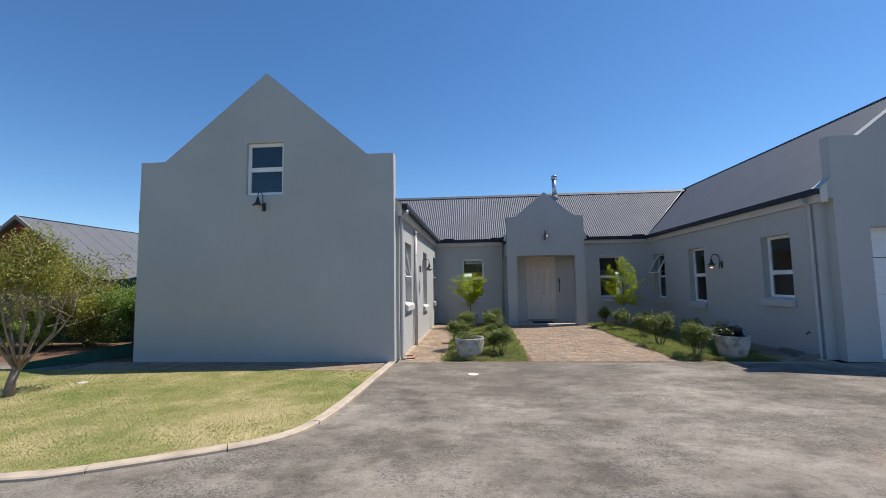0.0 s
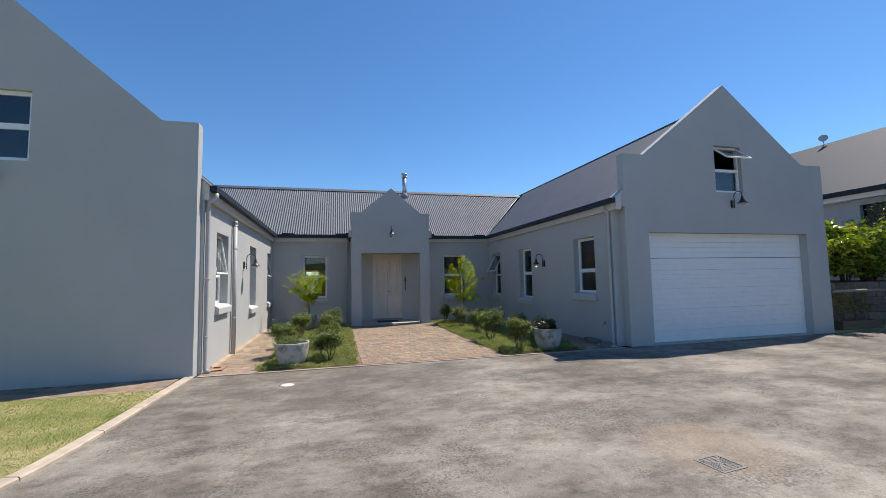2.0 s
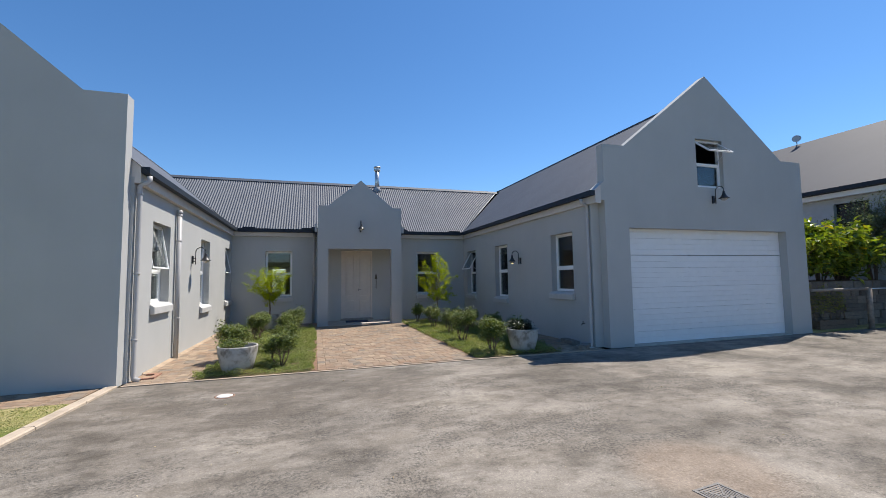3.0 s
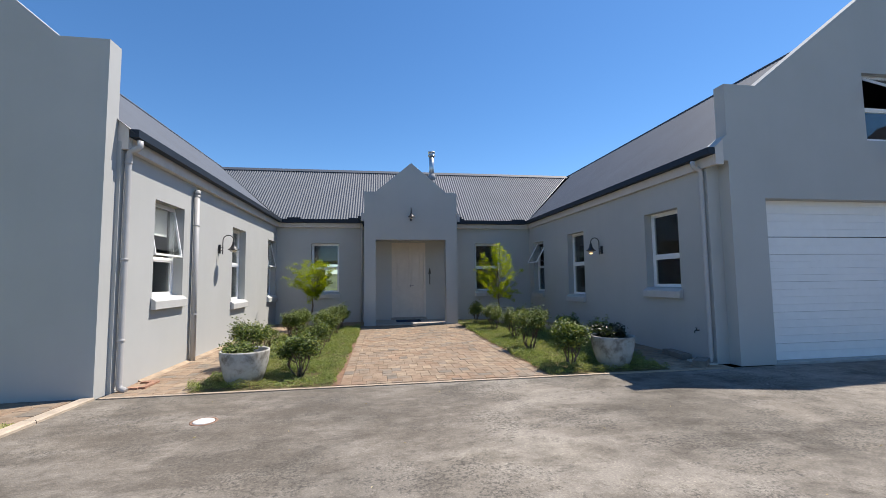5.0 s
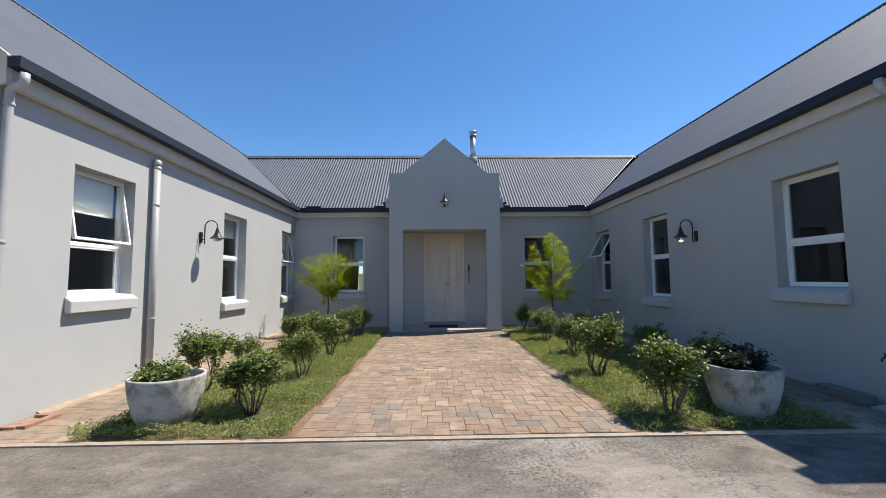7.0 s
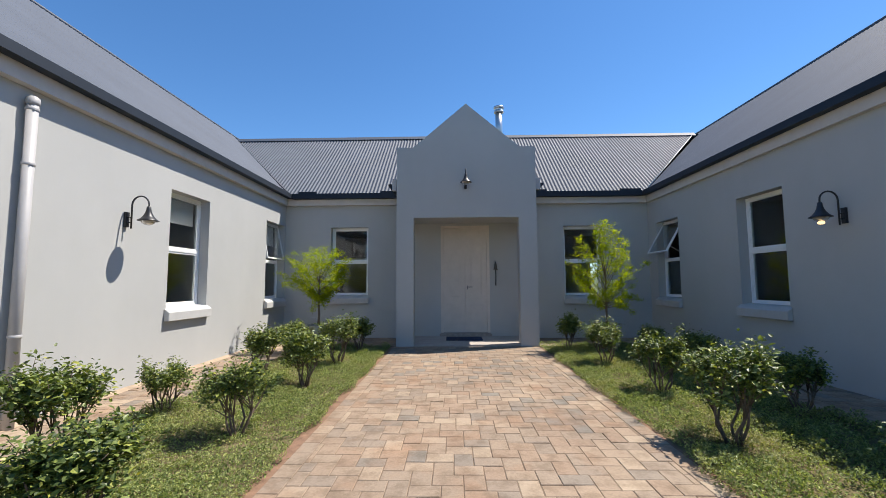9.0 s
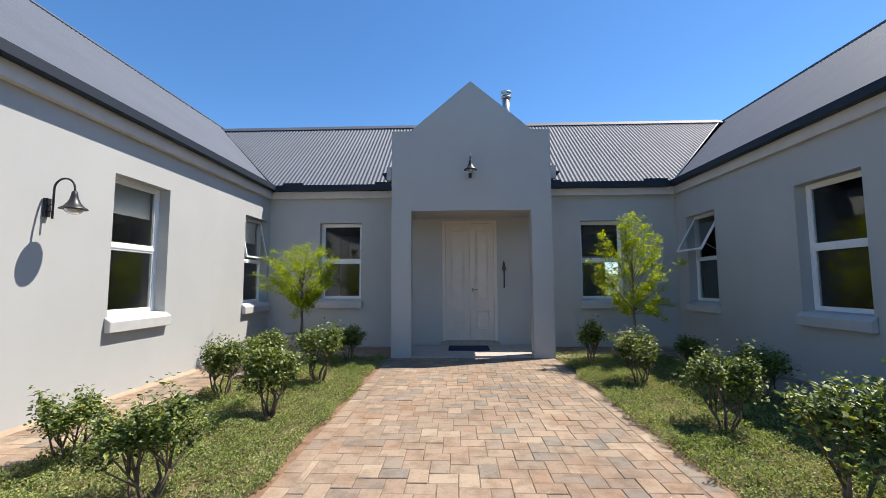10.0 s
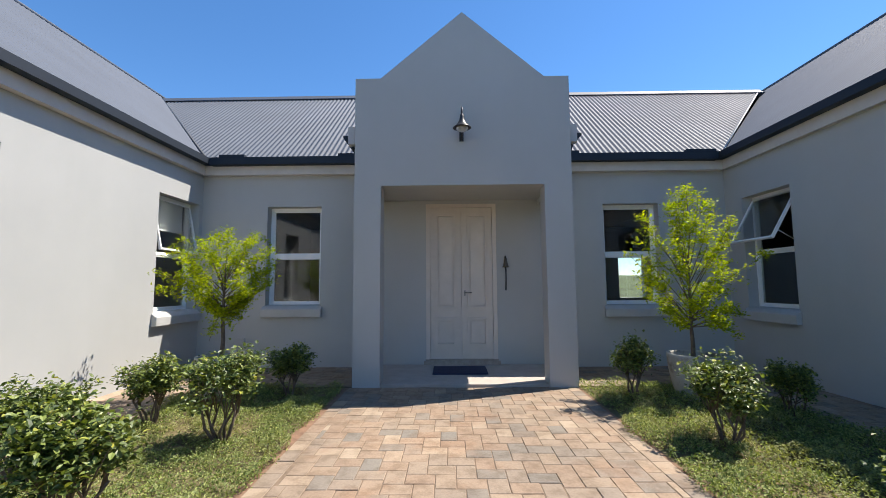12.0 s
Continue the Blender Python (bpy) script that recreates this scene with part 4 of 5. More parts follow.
# shade cloth fence, low green edging
NET = simple("green_shade_cloth", (0.012, 0.075, 0.05), 0.7, vary=0.35, scale=3, grain=0.4, gscale=160)
net = thing("shade_cloth_fence", "dark green shade cloth on timber posts", "fence")
for k in range(5):
    bm = B()
    x0 = -16 + 2.0 * k
    for j in range(10):
        a, b = x0 + 0.2 * j, x0 + 0.2 * (j + 1)
        w = lambda u: 0.03 * math.sin(u * 5.1) + 0.02 * math.sin(u * 11.0)
        vs = [bm.verts.new((u, 11.75 + w(u) + q, z)) for q in (0, 0.006) for u, z in ((a, -0.02), (b, -0.02), (b, 1.78 + w(b)), (a, 1.78 + w(a)))]
        bm.faces.new(vs[:4])
        bm.faces.new(vs[:3:-1])
    part("cloth", bm, NET, net)
    bm = B()
    tube(bm, [(x0, 11.84, -0.05), (x0, 11.84, 1.85)], 0.04, 8)
    part("post", bm, BARK, net)
bm = B()
prism(bm, [(0, -0.02), (2.4, -0.02), (2.4, 0.36), (0, 0.12)], [], lambda u, v, w: Vector((-8.25 + u * 0.55, 7.66 + u * 0.83 + w, v)), 0.03)
tagged(part("garden_edging", bm, NET), "low edging strip wrapped in dark green netting", "edging")

# barn beyond the hedge
BARNROOF = simple("barn_roof_sheet", (0.10, 0.105, 0.115), 0.6, vary=0.1, scale=0.8)
RED = simple("red_brick_wall", (0.20, 0.05, 0.035), 0.85, vary=0.2, scale=4, grain=0.3)
barn = thing("barn", "barn with a red gable wall and long grey metal roof", "barn")
bm = B()
prism(bm, [(-25.8, -1.0), (-16.2, -1.0), (-16.2, 1.2), (-21.0, 4.85), (-25.8, 1.2)], [], on_y(18.2), 12.0)
part("wall", bm, RED, barn)
for s in (-1, 1):
    for k in range(13):
        bm = B()
        y0 = 17.9 + 0.95 * k
        prism(bm, [(0, 4.93), (6.0, 0.37), (6.0, 0.32), (0, 4.88)], [], lambda u, v, w, s=s, y0=y0: Vector((-21.0 + s * u, y0 + w, v)), 0.93)
        box(bm, *((-21.0 - 0.02, -21.0 + 0.02)), y0, y0 + 0.93, 4.92, 4.96)
        part("roof_panel", bm, BARNROOF, barn)
    bm = B()
    prism(bm, [(0, 4.99), (6.05, 0.41), (6.05, 0.23), (0, 4.81)], [], lambda u, v, w, s=s: Vector((-21.0 + s * u, 17.80 + w, v)), 0.09)
    part("barge_board", bm, simple("grey_barge", (0.2, 0.19, 0.19), 0.5), barn)

# neighbour's house, terrace, retaining wall, fence
near_house = thing("neighbour_house", "long pale house with a dark grey roof on a terrace", "house")
PALEWALL = simple("pale_wall_paint", (0.42, 0.45, 0.48), 0.8, vary=0.05)
bm = B()
prism(bm, rect(2, 26, 1.0, 4.0), [rect(9.5, 10.4, 2.5, 3.6)], on_x(17.2, 1), 0.25)
part("wall", bm, PALEWALL, near_house)
bm = B()
box(bm, 17.35, 17.4, 9.45, 10.45, 2.45, 3.65)
part("window", bm, simple("dark_pane", (0.01, 0.012, 0.015), 0.08), near_house, "dark window")
bm = B()
prism(bm, [(0, 4.07), (3.2, 6.66), (6.4, 4.07), (6.4, 3.95), (0, 3.95)], [], lambda u, v, w: Vector((16.9 + u, 1.5 + w, v)), 25)
part("roof", bm, simple("neighbour_roof_sheet", (0.045, 0.048, 0.060), 0.7, vary=0.1, scale=0.6), near_house, "dark grey metal roof")
bm = B()
box(bm, 16.78, 16.9, 1.5, 26.5, 3.96, 4.08)
part("gutter", bm, GUTTER, near_house)
bm = B()
box(bm, 16.96, 17.19, 1.6, 26.4, 3.78, 3.94)
part("fascia", bm, WHITE, near_house)
dish = thing("satellite_dish", "pale satellite dish on a short mast on a roof", "satellite dish", pose(20.1, 13.05, 6.5) @ Matrix.Scale(0.72, 4))
bm = B()
tube(bm, [(0, 0, 0), (0, 0, 0.55)], 0.03, 8)
part("mast", bm, STEEL, dish)
bm = B()
lathe(bm, [(0.02, 0.0), (0.13, 0.02), (0.21, 0.06), (0.21, 0.066), (0.13, 0.03), (0.02, 0.012)], 24)
part("reflector", bm, PALEWALL, dish, "", pose(0, 0, 0.55, 75, 0, -60))
sheet("terrace", [(12.62, 9.36), (26, 9.36), (26, 26), (12.62, 26)], 1.2, 1.6, SOIL, "raised planted terrace behind a retaining wall", "terrace")

BLOCK = Mat("concrete_block", 0.9, spec=0.2)
BLOCK.colour(BLOCK.mix(BLOCK.ramp(BLOCK.random(), (0, (0.15, 0.12, 0.098)), (1, (0.29, 0.24, 0.20))), BLOCK.ramp(BLOCK.noise(12, 5), (0.3, (0.7, 0.7, 0.7)), (0.7, (1.1, 1.1, 1.1))), 0.8, "MULTIPLY"))
BLOCK.bump(BLOCK.noise(40, 5), 0.6, 0.015)
retaining = thing("retaining_wall", "retaining wall of rounded grey-brown concrete blocks", "retaining wall")
bm = B()
box(bm, -0.19, 0.19, -0.14, 0.14, -0.095, 0.095)
soften(bm, 0.055, 2)
blk = mesh_of("block", bm, BLOCK.m)
for row in range(6):
    for k in range(20):
        ob = new("block", blk)
        ob.parent = retaining
        ob.matrix_basis = pose(12.85 + 0.4 * k + 0.2 * (row % 2), 9.02 + 0.03 * row, 0.09 + 0.2 * row, 0, 0, random.uniform(-9, 9))

fence = thing("post_fence", "weathered timber post-and-rail fence with wire", "fence")
TIMBER = simple("weathered_timber", (0.27, 0.225, 0.185), 0.85, vary=0.25, scale=12, grain=0.4)
for x in (14.75, 16.6):
    bm = B()
    tube(bm, [(x, 8.45, -0.05), (x, 8.45, 1.02)], 0.06, 10)
    part("post", bm, TIMBER, fence)
bm = B()
tube(bm, [(12.65, 8.45, 1.0), (14.75, 8.46, 1.0)], 0.035, 8)
part("rail", bm, TIMBER, fence)
bm = B()
tube(bm, [(14.75, 8.45, 1.0), (19.0, 8.45, 1.0)], 0.018, 6)
part("rail", bm, STEEL, fence)
for z in (0.15, 0.35, 0.55, 0.75):
    bm = B()
    tube(bm, [(12.7, 8.45, z), (19.0, 8.45, z)], 0.003, 4)
    part("wire", bm, BLACK, fence)
sheet("grass_verge", [(12.62, 8.52), (20, 8.52), (20, 9.3), (12.62, 9.3)], 0.03, 0.1, lawn_mat(), "small patch of bright grass by the retaining wall", "grass")
planter = thing("planter_box", "low dark timber planter box in front of a block wall", "planter")
for y in (8.60, 8.86):
    bm = B()
    box(bm, 13.1, 14.45, y, y + 0.025, 0.028, 0.24)
    soften(bm, 0.006)
    part("side_board", bm, BARK, planter)
for x in (13.1, 14.425):
    bm = B()
    box(bm, x, x + 0.025, 8.626, 8.859, 0.03, 0.235)
    part("end_board", bm, BARK, planter)
bm = B()
box(bm, 13.127, 14.423, 8.627, 8.858, 0.04, 0.2)
part("planter_soil", bm, SOIL, planter)
vr = np.random.default_rng(61)
STALK = simple("dry_stalk", (0.20, 0.15, 0.10), 0.9, vary=0.3, scale=20)
for k in range(5):
    vine = thing("dry_vine", "dry bare creeper climbing a block wall", "vine", pose(13.2 + 0.27 * k, 8.72, 0.19), "dry creepers on the wall")
    bm = B()
    pts = []
    for j in range(6):
        e = Vector((vr.normal(0, 0.14), 0.08 + vr.uniform(0.0, 0.06), vr.uniform(0.5, 0.95)))
        mq = e * 0.5 + Vector((vr.normal(0, 0.05), -0.02, 0))
        tube(bm, [(0, 0, 0), mq, e], 0.006, 4, True, [1, 0.7, 0.3])
        pts += [e, mq, mq.lerp(e, 0.5)]
    part("stalks", bm, STALK, vine)
    lv = new("leaves", leaf_mesh("leaves", vr, crown_points(vr, pts, 12, 0.05, 0.05), 0.05, OLIVE, -0.2))
    lv.parent = vine
BIGLEAF = leaf_mat("broad_leaf", (0.05, 0.10, 0.015), (0.34, 0.38, 0.04), 0.35, (0.45, 0.3, 0.02))
bb = bush(51, pose(14.8, 9.5, 1.19), 0.95, 1.5, 13, BIGLEAF, "broad-leaved bush with yellow-green drooping leaves", 0.22, "garden bushes on the terrace", -0.35)
bush(52, pose(13.6, 9.6, 1.19), 0.85, 1.35, 13, BIGLEAF, "broad-leaved bush with yellow-green drooping leaves", 0.2, "garden bushes on the terrace", -0.35)
SILVER = leaf_mat("silver_leaf", (0.08, 0.10, 0.06), (0.22, 0.25, 0.18), 0.4)
copy_thing(bb, pose(15.75, 9.6, 1.19, 0, 0, 140))
bush(53, pose(16.85, 9.4, 1.19), 0.55, 2.4, 34, SILVER, "tall grey-green olive bush", 0.07, "garden bushes on the terrace")
bush(54, pose(16.0, 9.6, 1.19), 0.4, 0.9, 34, HEDGE, "dark green low bush on a terrace", 0.06, "garden bushes on the terrace")

# ---- small things on the ground ----
man = thing("manhole_cover", "round white-painted manhole cover in the asphalt", "manhole cover", pose(0.25, 7.42, 0.0))
bm = B()
lathe(bm, [(0.09, -0.02), (0.09, 0.006), (0.082, 0.009), (0.02, 0.009)], 28)
part("lid", bm, simple("white_road_paint", (0.55, 0.54, 0.51), 0.7, vary=0.3, scale=22), man)
bm = B()
lathe(bm, [(0.118, -0.02), (0.118, 0.003), (0.095, 0.004), (0.095, -0.02)], 28)
part("ring", bm, simple("rusty_ring", (0.22, 0.13, 0.09), 0.85, vary=0.3, scale=20), man)
GRATE = simple("worn_grate_iron", (0.17, 0.16, 0.15), 0.7, 0.2, vary=0.2, scale=30)
grate = thing("drain_grate", "square worn metal drain grate with slanting slots", "drain grate", pose(3.80, 3.70, -0.004, 0, 0, 6) @ Matrix.Scale(0.84, 4))
bm = B()
h = 0.15
for a, b, c, d in ((-h, h, -h, -h + 0.022), (-h, h, h - 0.022, h), (-h, -h + 0.022, -h + 0.022, h - 0.022), (h - 0.022, h, -h + 0.022, h - 0.022)):
    box(bm, a, b, c, d, 0, 0.010)
part("frame", bm, GRATE, grate)
for turn in (45, 135):
    bm = B()
    box(bm, -0.18, 0.18, -0.006, 0.006, 0.0, 0.0085, pose(0, 0, 0, 0, 0, turn))
    part("cross_bar", bm, GRATE, grate)
for q in range(4):
    for k in range(5):
        d = 0.022 + 0.022 * k
        bm = B()
        box(bm, -d + 0.006, d - 0.006, -0.0055, 0.0055, 0.0, 0.008, pose(0, 0, 0, 0, 0, 90 * q) @ pose(0, d, 0))
        part("bar", bm, GRATE, grate)
bm = B()
box(bm, -h + 0.01, h - 0.01, -h + 0.01, h - 0.01, -0.01, 0.0)
part("pit", bm, BLACK, grate)
bm = B()
lathe(bm, [(0.07, 0.0), (0.07, 0.03), (0.06, 0.034), (0.02, 0.036)], 20)
tagged(part("inspection_lid", bm, CONCRETE, None, "", pose(-5.9, 6.65, 0)), "small round concrete inspection lid in the lawn", "lid")
tap = thing("garden_tap", "old brass garden tap on the wall", "tap", face(XR, 8.98, 0.45, -90) @ Matrix.Scale(0.65, 4))
bm = B()
tube(bm, [(0, -0.002, 0), (0, -0.09, 0), (0, -0.12, -0.02), (0, -0.125, -0.06)], 0.013, 8)
part("spout", bm, BLACK, tap)
bm = B()
tube(bm, [(0, -0.07, 0.01), (0, -0.07, 0.05)], 0.009, 8)
tube(bm, [(-0.03, -0.07, 0.055), (0.03, -0.07, 0.055)], 0.007, 6)
part("tap_handle", bm, BLACK, tap)
tagged(part("wall_socket_box", (lambda b: (box(b, -0.06, 0.06, -0.04, -0.001, -0.045, 0.045), soften(b, 0.008), b)[2])(B()), PIPE, None, "", face(-0.55, YB, 0.40, 0)), "small grey weatherproof box on the wall", "socket box")

# gullies at the downpipes
GBRICK = simple("gully_brick", (0.30, 0.165, 0.11), 0.9, vary=0.3, scale=15, grain=0.4)
for x, y, s in ((XL + 0.15, 8.92, 1), (XR - 0.15, 8.75, -1)):
    g = thing("drain_gully", "low brick surround of a drain gully by the wall", "gully", pose(x, y, 0.0))
    for dx, dy, w, l in ((0.10 * s, 0, 0.07, 0.34), (-0.0, 0.155, 0.125, 0.07), (-0.0, -0.155, 0.125, 0.07)):
        bm = B()
        box(bm, dx - w / 2, dx + w / 2, dy - l / 2, dy + l / 2, -0.03, 0.035)
        soften(bm, 0.006)
        part("brick", bm, GBRICK if s > 0 else CONCRETE, g)
for x, y, turn, l in ((6.46, 9.25, 84, 0.5), (6.36, 8.62, 40, 0.36)):
    bm = B()
    box(bm, -l / 2, l / 2, -0.08, 0.08, 0, 0.085)
    soften(bm, 0.012)
    tagged(part("loose_stone", bm, simple("dark_stone", (0.19, 0.165, 0.14), 0.9, vary=0.25, scale=12, grain=0.4), None, "", pose(x, y, 0.01, 0, 0, turn)), "loose grey-brown stone block lying by the wall", "stone", "loose stones")

# ---- paving ----
PAVER = Mat("clay_paver", 0.8, spec=0.3)
tone = PAVER.node("ShaderNodeMath")
tone.operation = "ADD"
PAVER.link(PAVER.random(), tone.inputs[0])
PAVER.link(PAVER.island(), tone.inputs[1])
fr = PAVER.node("ShaderNodeMath")
fr.operation = "FRACT"
PAVER.link(tone.outputs[0], fr.inputs[0])
hue = PAVER.ramp(fr.outputs[0], (0.0, (0.205, 0.185, 0.158)), (0.16, (0.27, 0.215, 0.165)), (0.45, (0.30, 0.232, 0.17)), (0.7, (0.285, 0.207, 0.148)), (1.0, (0.375, 0.30, 0.22)))
worn = PAVER.ramp(PAVER.noise(1.1, 5), (0.3, (0.82, 0.80, 0.78)), (0.7, (1.08, 1.05, 1.0)))
grime = PAVER.ramp(PAVER.noise(7, 6, 0.7), (0.38, (0.62, 0.58, 0.54)), (0.54, (1.02, 1.02, 1.02)))
worn = PAVER.mix(worn, grime, 0.75, "MULTIPLY")
hue = PAVER.mix(hue, (0.27, 0.15, 0.085), PAVER.ramp(PAVER.noise(1.7, 6, 0.65), (0.52, (0, 0, 0)), (0.7, (0.55, 0.55, 0.55))))
grit = PAVER.ramp(PAVER.noise(55, 5, 0.7), (0.3, (0.82, 0.82, 0.82)), (0.7, (1.1, 1.1, 1.1)))
PAVER.colour(PAVER.mix(PAVER.mix(hue, worn, 0.9, "MULTIPLY"), grit, 0.8, "MULTIPLY"))
PAVER.bump(PAVER.mix(PAVER.noise(90, 4), PAVER.noise(18, 5, 0.7), 0.55), 0.6, 0.006)
PL, PW, JOINT = 0.184, 0.128, 0.0035


def paver_geometry(w, l, z0, z1, ch=0.004):
    """Eight-cornered block, centred, with a chamfered top: vertices and faces."""
    v = []
    for k, z in ((0, z0), (0, z1 - ch), (ch, z1)):
        v += [(-w / 2 + k, -l / 2 + k, z), (w / 2 - k, -l / 2 + k, z), (w / 2 - k, l / 2 - k, z), (-w / 2 + k, l / 2 - k, z)]
    f = [(8, 9, 10, 11)]
    for a in (0, 4):
        f += [(a + i, a + (i + 1) % 4, a + 4 + (i + 1) % 4, a + 4 + i) for i in range(4)]
    return v, f


def herringbone(x0, x1, y0, y1):
    """Rectangles (x0, x1, y0, y1) of a right-angled herringbone, cut to the area."""
    out = []
    n = int(max(x1 - x0, y1 - y0) / PW) + 6
    for j in range(-n, n):
        for k in range(-2 * n, 2 * n):
            bx, by = x0 + k * PW + j * PL, y0 + k * PW - j * PL
            for a, b, c, d in ((bx, bx + PL, by, by + PW), (bx + PL, bx + PL + PW, by + PW - PL, by + PW)):
                a, b, c, d = max(a, x0), min(b, x1), max(c, y0), min(d, y1)
                if b - a > 0.025 and d - c > 0.025:
                    out.append((a, b, c, d))
    return out


def joined_pavers(name, rects, parent, top, m=None, rng=random.Random(3)):
    vs, fs = [], []
    for a, b, c, d in rects:
        v, f = paver_geometry(b - a - JOINT, d - c - JOINT, top - 0.06, top + rng.uniform(-0.002, 0.002))
        tx, ty, o = rng.uniform(-0.009, 0.009), rng.uniform(-0.009, 0.009), len(vs)
        vs += [((a + b) / 2 + x, (c + d) / 2 + y, z + x * tx + y * ty) for x, y, z in v]
        fs += [tuple(i + o for i in q) for q in f]
    me = bpy.data.meshes.new(name)
    me.from_pydata(vs, [], fs)
    me.materials.append(PAVER.m)
    ob = new(name, me)
    ob.parent = parent
    ob["kind"] = "stuff"
    return ob


def pave(label, x0, x1, y0, y1, top, single=None, border=False):
    bm = B()
    box(bm, x0, x1, y0, y1, top - 0.07, top - 0.0045)
    base = tagged(part("paving", bm, simple("paving_sand", (0.17, 0.12, 0.08), 0.95, vary=0.25, scale=20)), label, "paving", kind="structure")
    xa, xb = (x0 + 0.128, x1 - 0.128) if border else (x0, x1)
    rects = herringbone(xa, xb, y0, y1)
    if border:
        n = int((y1 - y0) / 0.18)
        for k in range(n):
            c, d = y0 + (y1 - y0) * k / n, y0 + (y1 - y0) * (k + 1) / n
            rects += [(x0, xa, c, d), (xb, x1, c, d)]
    full = {}
    rest = []
    for r in rects:
        w, l = round(r[1] - r[0], 4), round(r[3] - r[2], 4)
        if single and single[0] < r[2] and r[3] < single[1] and (w, l) in ((PL, PW), (PW, PL)):
            if (w, l) not in full:
                me = bpy.data.meshes.new("paver")
                me.from_pydata(*[list(q) for q in (paver_geometry(w - JOINT, l - JOINT, -0.06, 0)[0], [], paver_geometry(w, l, 0, 0)[1])])
                me.materials.append(PAVER.m)
                full[(w, l)] = me
            ob = new("paver", full[(w, l)])
            ob.parent = base
            ob.matrix_basis = pose((r[0] + r[1]) / 2, (r[2] + r[3]) / 2, top + random.uniform(-0.003, 0.003), random.uniform(-0.6, 0.6), random.uniform(-0.6, 0.6), random.uniform(-0.7, 0.7))
        else:
            rest.append(r)
    joined_pavers("pavers", rest, base, top)
    return base


pave("courtyard path of tan and brown clay pavers laid in herringbone", 1.36, 4.0, 8.45, PY + 0.02, 0.02, (10.1, 12.6), True)
pave("side path of tan clay pavers along the wall", XL + 0.003, -0.34, 8.45, 14.95, 0.012)
pave("side path of tan clay pavers along the wall", 5.77, XR - 0.003, 8.45, 14.95, 0.012)
pave("strip of clay pavers below the windows", XL + 0.003, PX0 + 0.01, 14.96, YB - 0.002, 0.014)
pave("strip of clay pavers below the windows", PX1 - 0.01, XR - 0.003, 14.96, YB - 0.002, 0.014)
pave("strip of clay pavers in front of the gable", -7.3, -1.42, 7.64, YL - 0.003, 0.02)

# mortar fillet where the side path meets the sunny wall
bm = B()
prism(bm, [(0, -0.03), (0.08, -0.03), (0.08, 0.013), (0.03, 0.02), (0, 0.035)], [], lambda u, v, w: Vector((XL + 0.001 + u, 9.15 + w, v)), 5.8)
tagged(part("mortar_fillet", bm, simple("tan_mortar", (0.33, 0.25, 0.175), 0.9, vary=0.25, scale=4, grain=0.4)), "tan mortar fillet along the foot of the wall", "mortar", kind="structure")

# kerb of cast lengths along the lawn, following a smooth curve
kerb = thing("kerb", "flush pale concrete kerb along the curved lawn edge", "kerb", kind="structure")
KERBMAT = simple("pale_kerb", (0.42, 0.345, 0.265), 0.85, vary=0.2, scale=5, grain=0.3)
curve = []
for i in range(len(KERB) - 1):
    q = [Vector((*KERB[min(max(i + k, 0), len(KERB) - 1)], 0)) for k in (-1, 0, 1, 2)]
    steps = max(2, int((q[2] - q[1]).length / 0.1))
    for k in range(steps):
        u = k / steps
        curve.append(0.5 * (2 * q[1] + (q[2] - q[0]) * u + (2 * q[0] - 5 * q[1] + 4 * q[2] - q[3]) * u ** 2 + (3 * q[1] - q[0] - 3 * q[2] + q[3]) * u ** 3))
curve.append(Vector((*KERB[-1], 0)))
at = 0
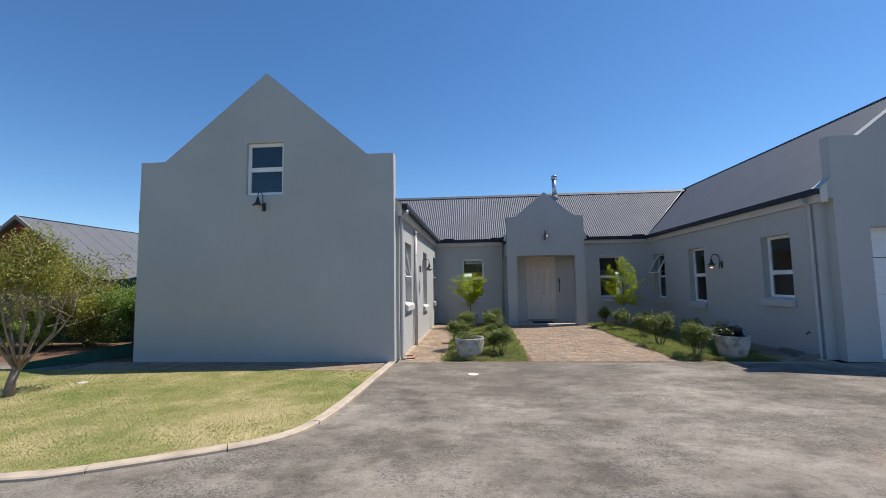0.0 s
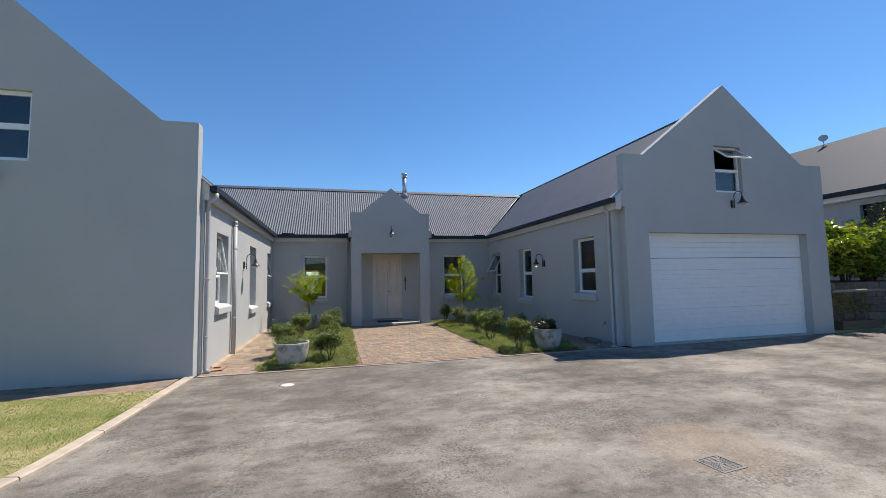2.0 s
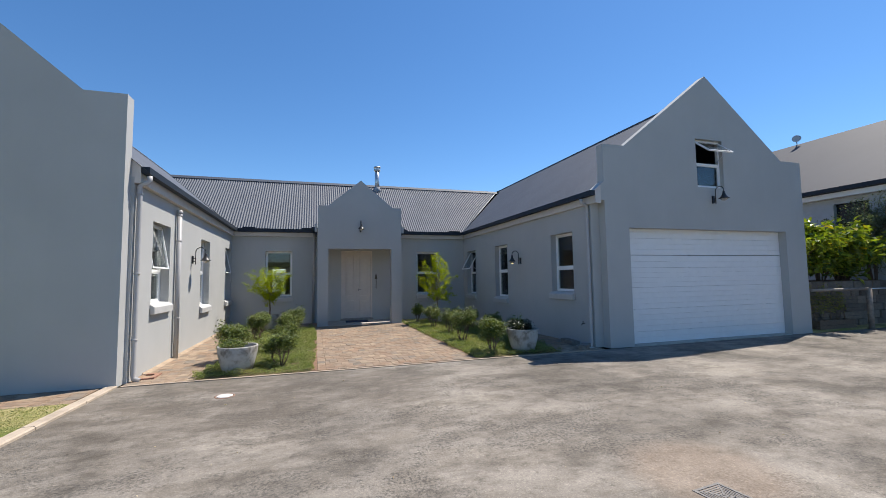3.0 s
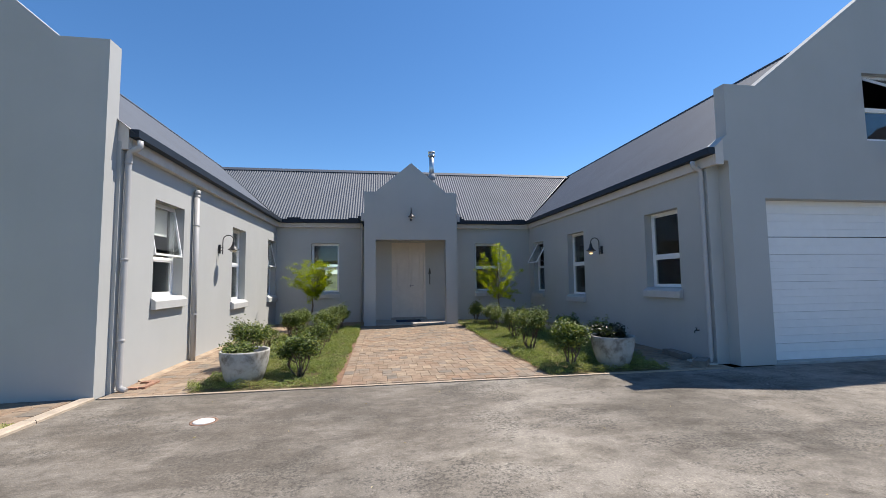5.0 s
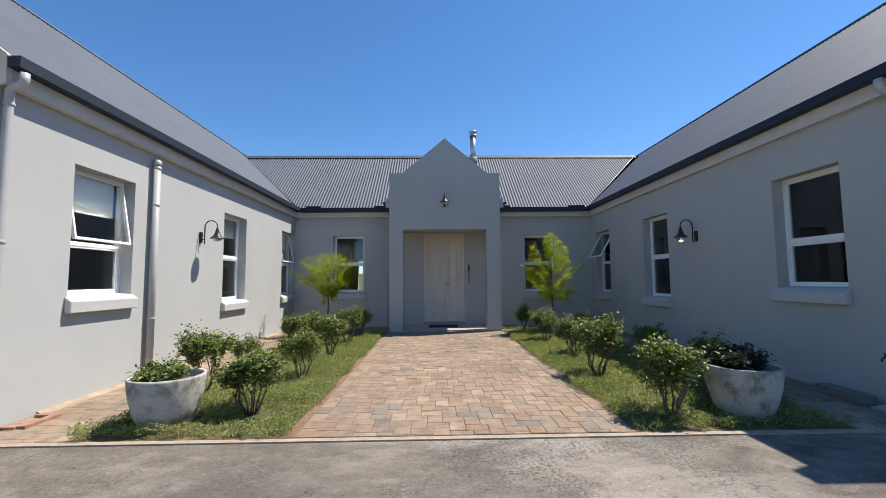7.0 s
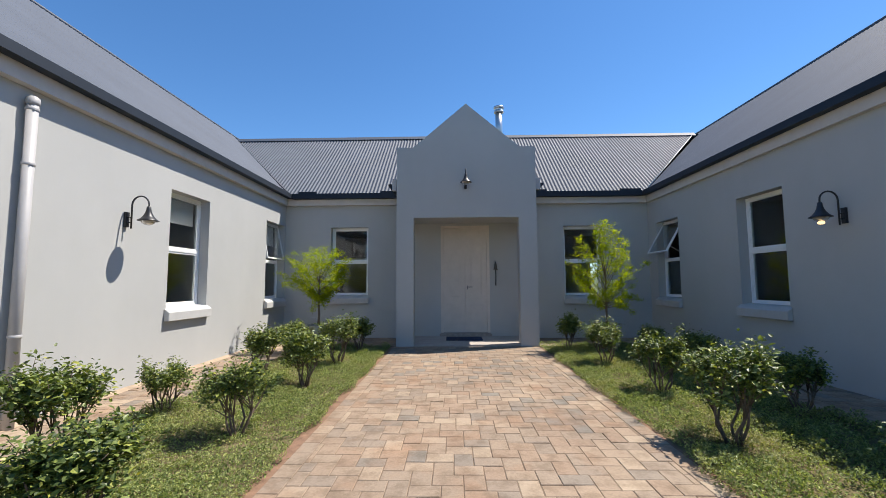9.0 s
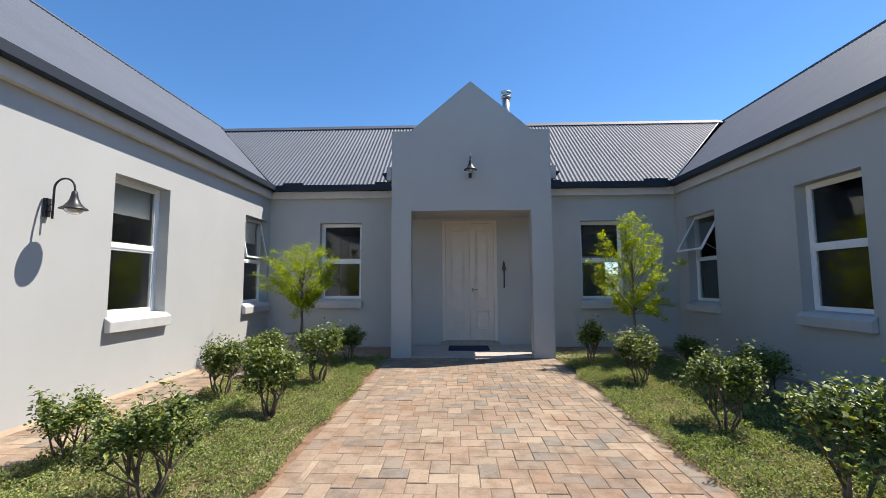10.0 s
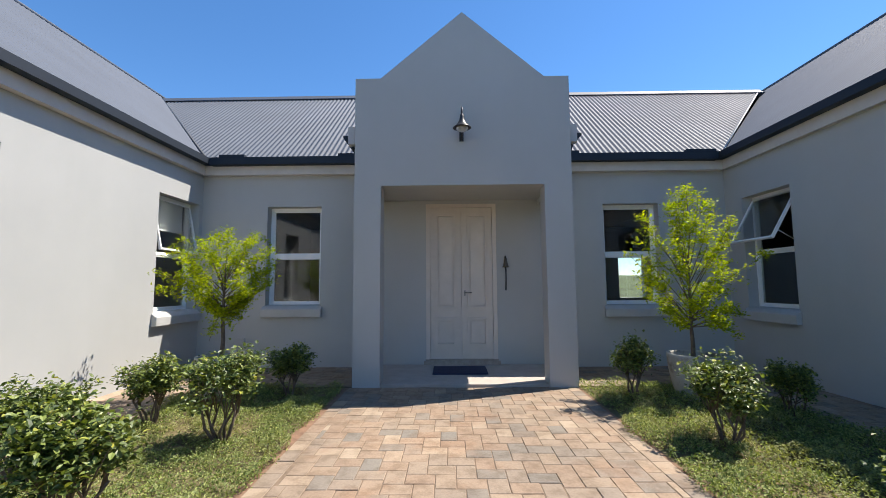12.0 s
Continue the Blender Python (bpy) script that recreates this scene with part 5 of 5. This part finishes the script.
while at < len(curve) - 2:
    run = curve[at:at + random.randint(8, 12)]
    bm, last = B(), None
    lift = random.uniform(-0.002, 0.003)
    for i, p in enumerate(run):
        d = (run[min(i + 1, len(run) - 1)] - run[max(i - 1, 0)]).normalized()
        side = Vector((-d.y, d.x, 0))
        gap = d * (0.005 if i == 0 else -0.005 if i == len(run) - 1 else 0)
        ring = [bm.verts.new(p + gap + side * o + Vector((0, 0, z + lift))) for o, z in ((-0.06, -0.08), (-0.06, 0.020), (-0.048, 0.032), (0.052, 0.034), (0.06, 0.028), (0.06, -0.08))]
        if last:
            for k in range(5):
                bm.faces.new((last[k], last[k + 1], ring[k + 1], ring[k]))
        else:
            bm.faces.new(ring)
        last = ring
    bm.faces.new(last[::-1])
    bmesh.ops.recalc_face_normals(bm, faces=bm.faces[:])
    part("kerbstone", bm, KERBMAT, kerb)
    at += len(run) - 1
strip_edge = B()
box(strip_edge, XL, XR, 8.385, 8.447, -0.06, 0.012)
tagged(part("edging_strip", strip_edge, simple("edging_mortar", (0.34, 0.265, 0.195), 0.9, vary=0.2, scale=15)), "thin concrete edging between asphalt and paving", "edging", kind="structure")

# blades of grass on the lawn
rng = np.random.default_rng(12)
n = 90000
gx, gy = rng.uniform(-9.5, -1.4, n), rng.uniform(3.0, 7.62, n)
edge = np.interp(gx, [p[0] for p in KERB[:8]], [p[1] for p in KERB[:8]])
ok = (gy > edge + 0.07)
gp = np.stack([gx, gy, np.full(n, 0.02)], 1)[ok]
tagged(new("grass", leaf_mesh("grass", rng, gp, 0.02, GRASS, 0.7, 0.22)), "short blades of mown grass", "grass", kind="stuff")

# fallen leaves and bits on the asphalt and the paving
rng = np.random.default_rng(77)
fx, fy = rng.uniform(-0.5, 6.0, 60), rng.uniform(3.0, 8.3, 60)
LITTER = leaf_mat("dry_litter", (0.25, 0.17, 0.09), (0.6, 0.52, 0.4), 0.7)
tagged(new("fallen_leaves", leaf_mesh("fallen_leaves", rng, np.stack([fx, fy, np.full(60, 0.004)], 1), 0.022, LITTER, 0.05)), "a few small dry leaves on the asphalt", "leaf litter", kind="stuff")
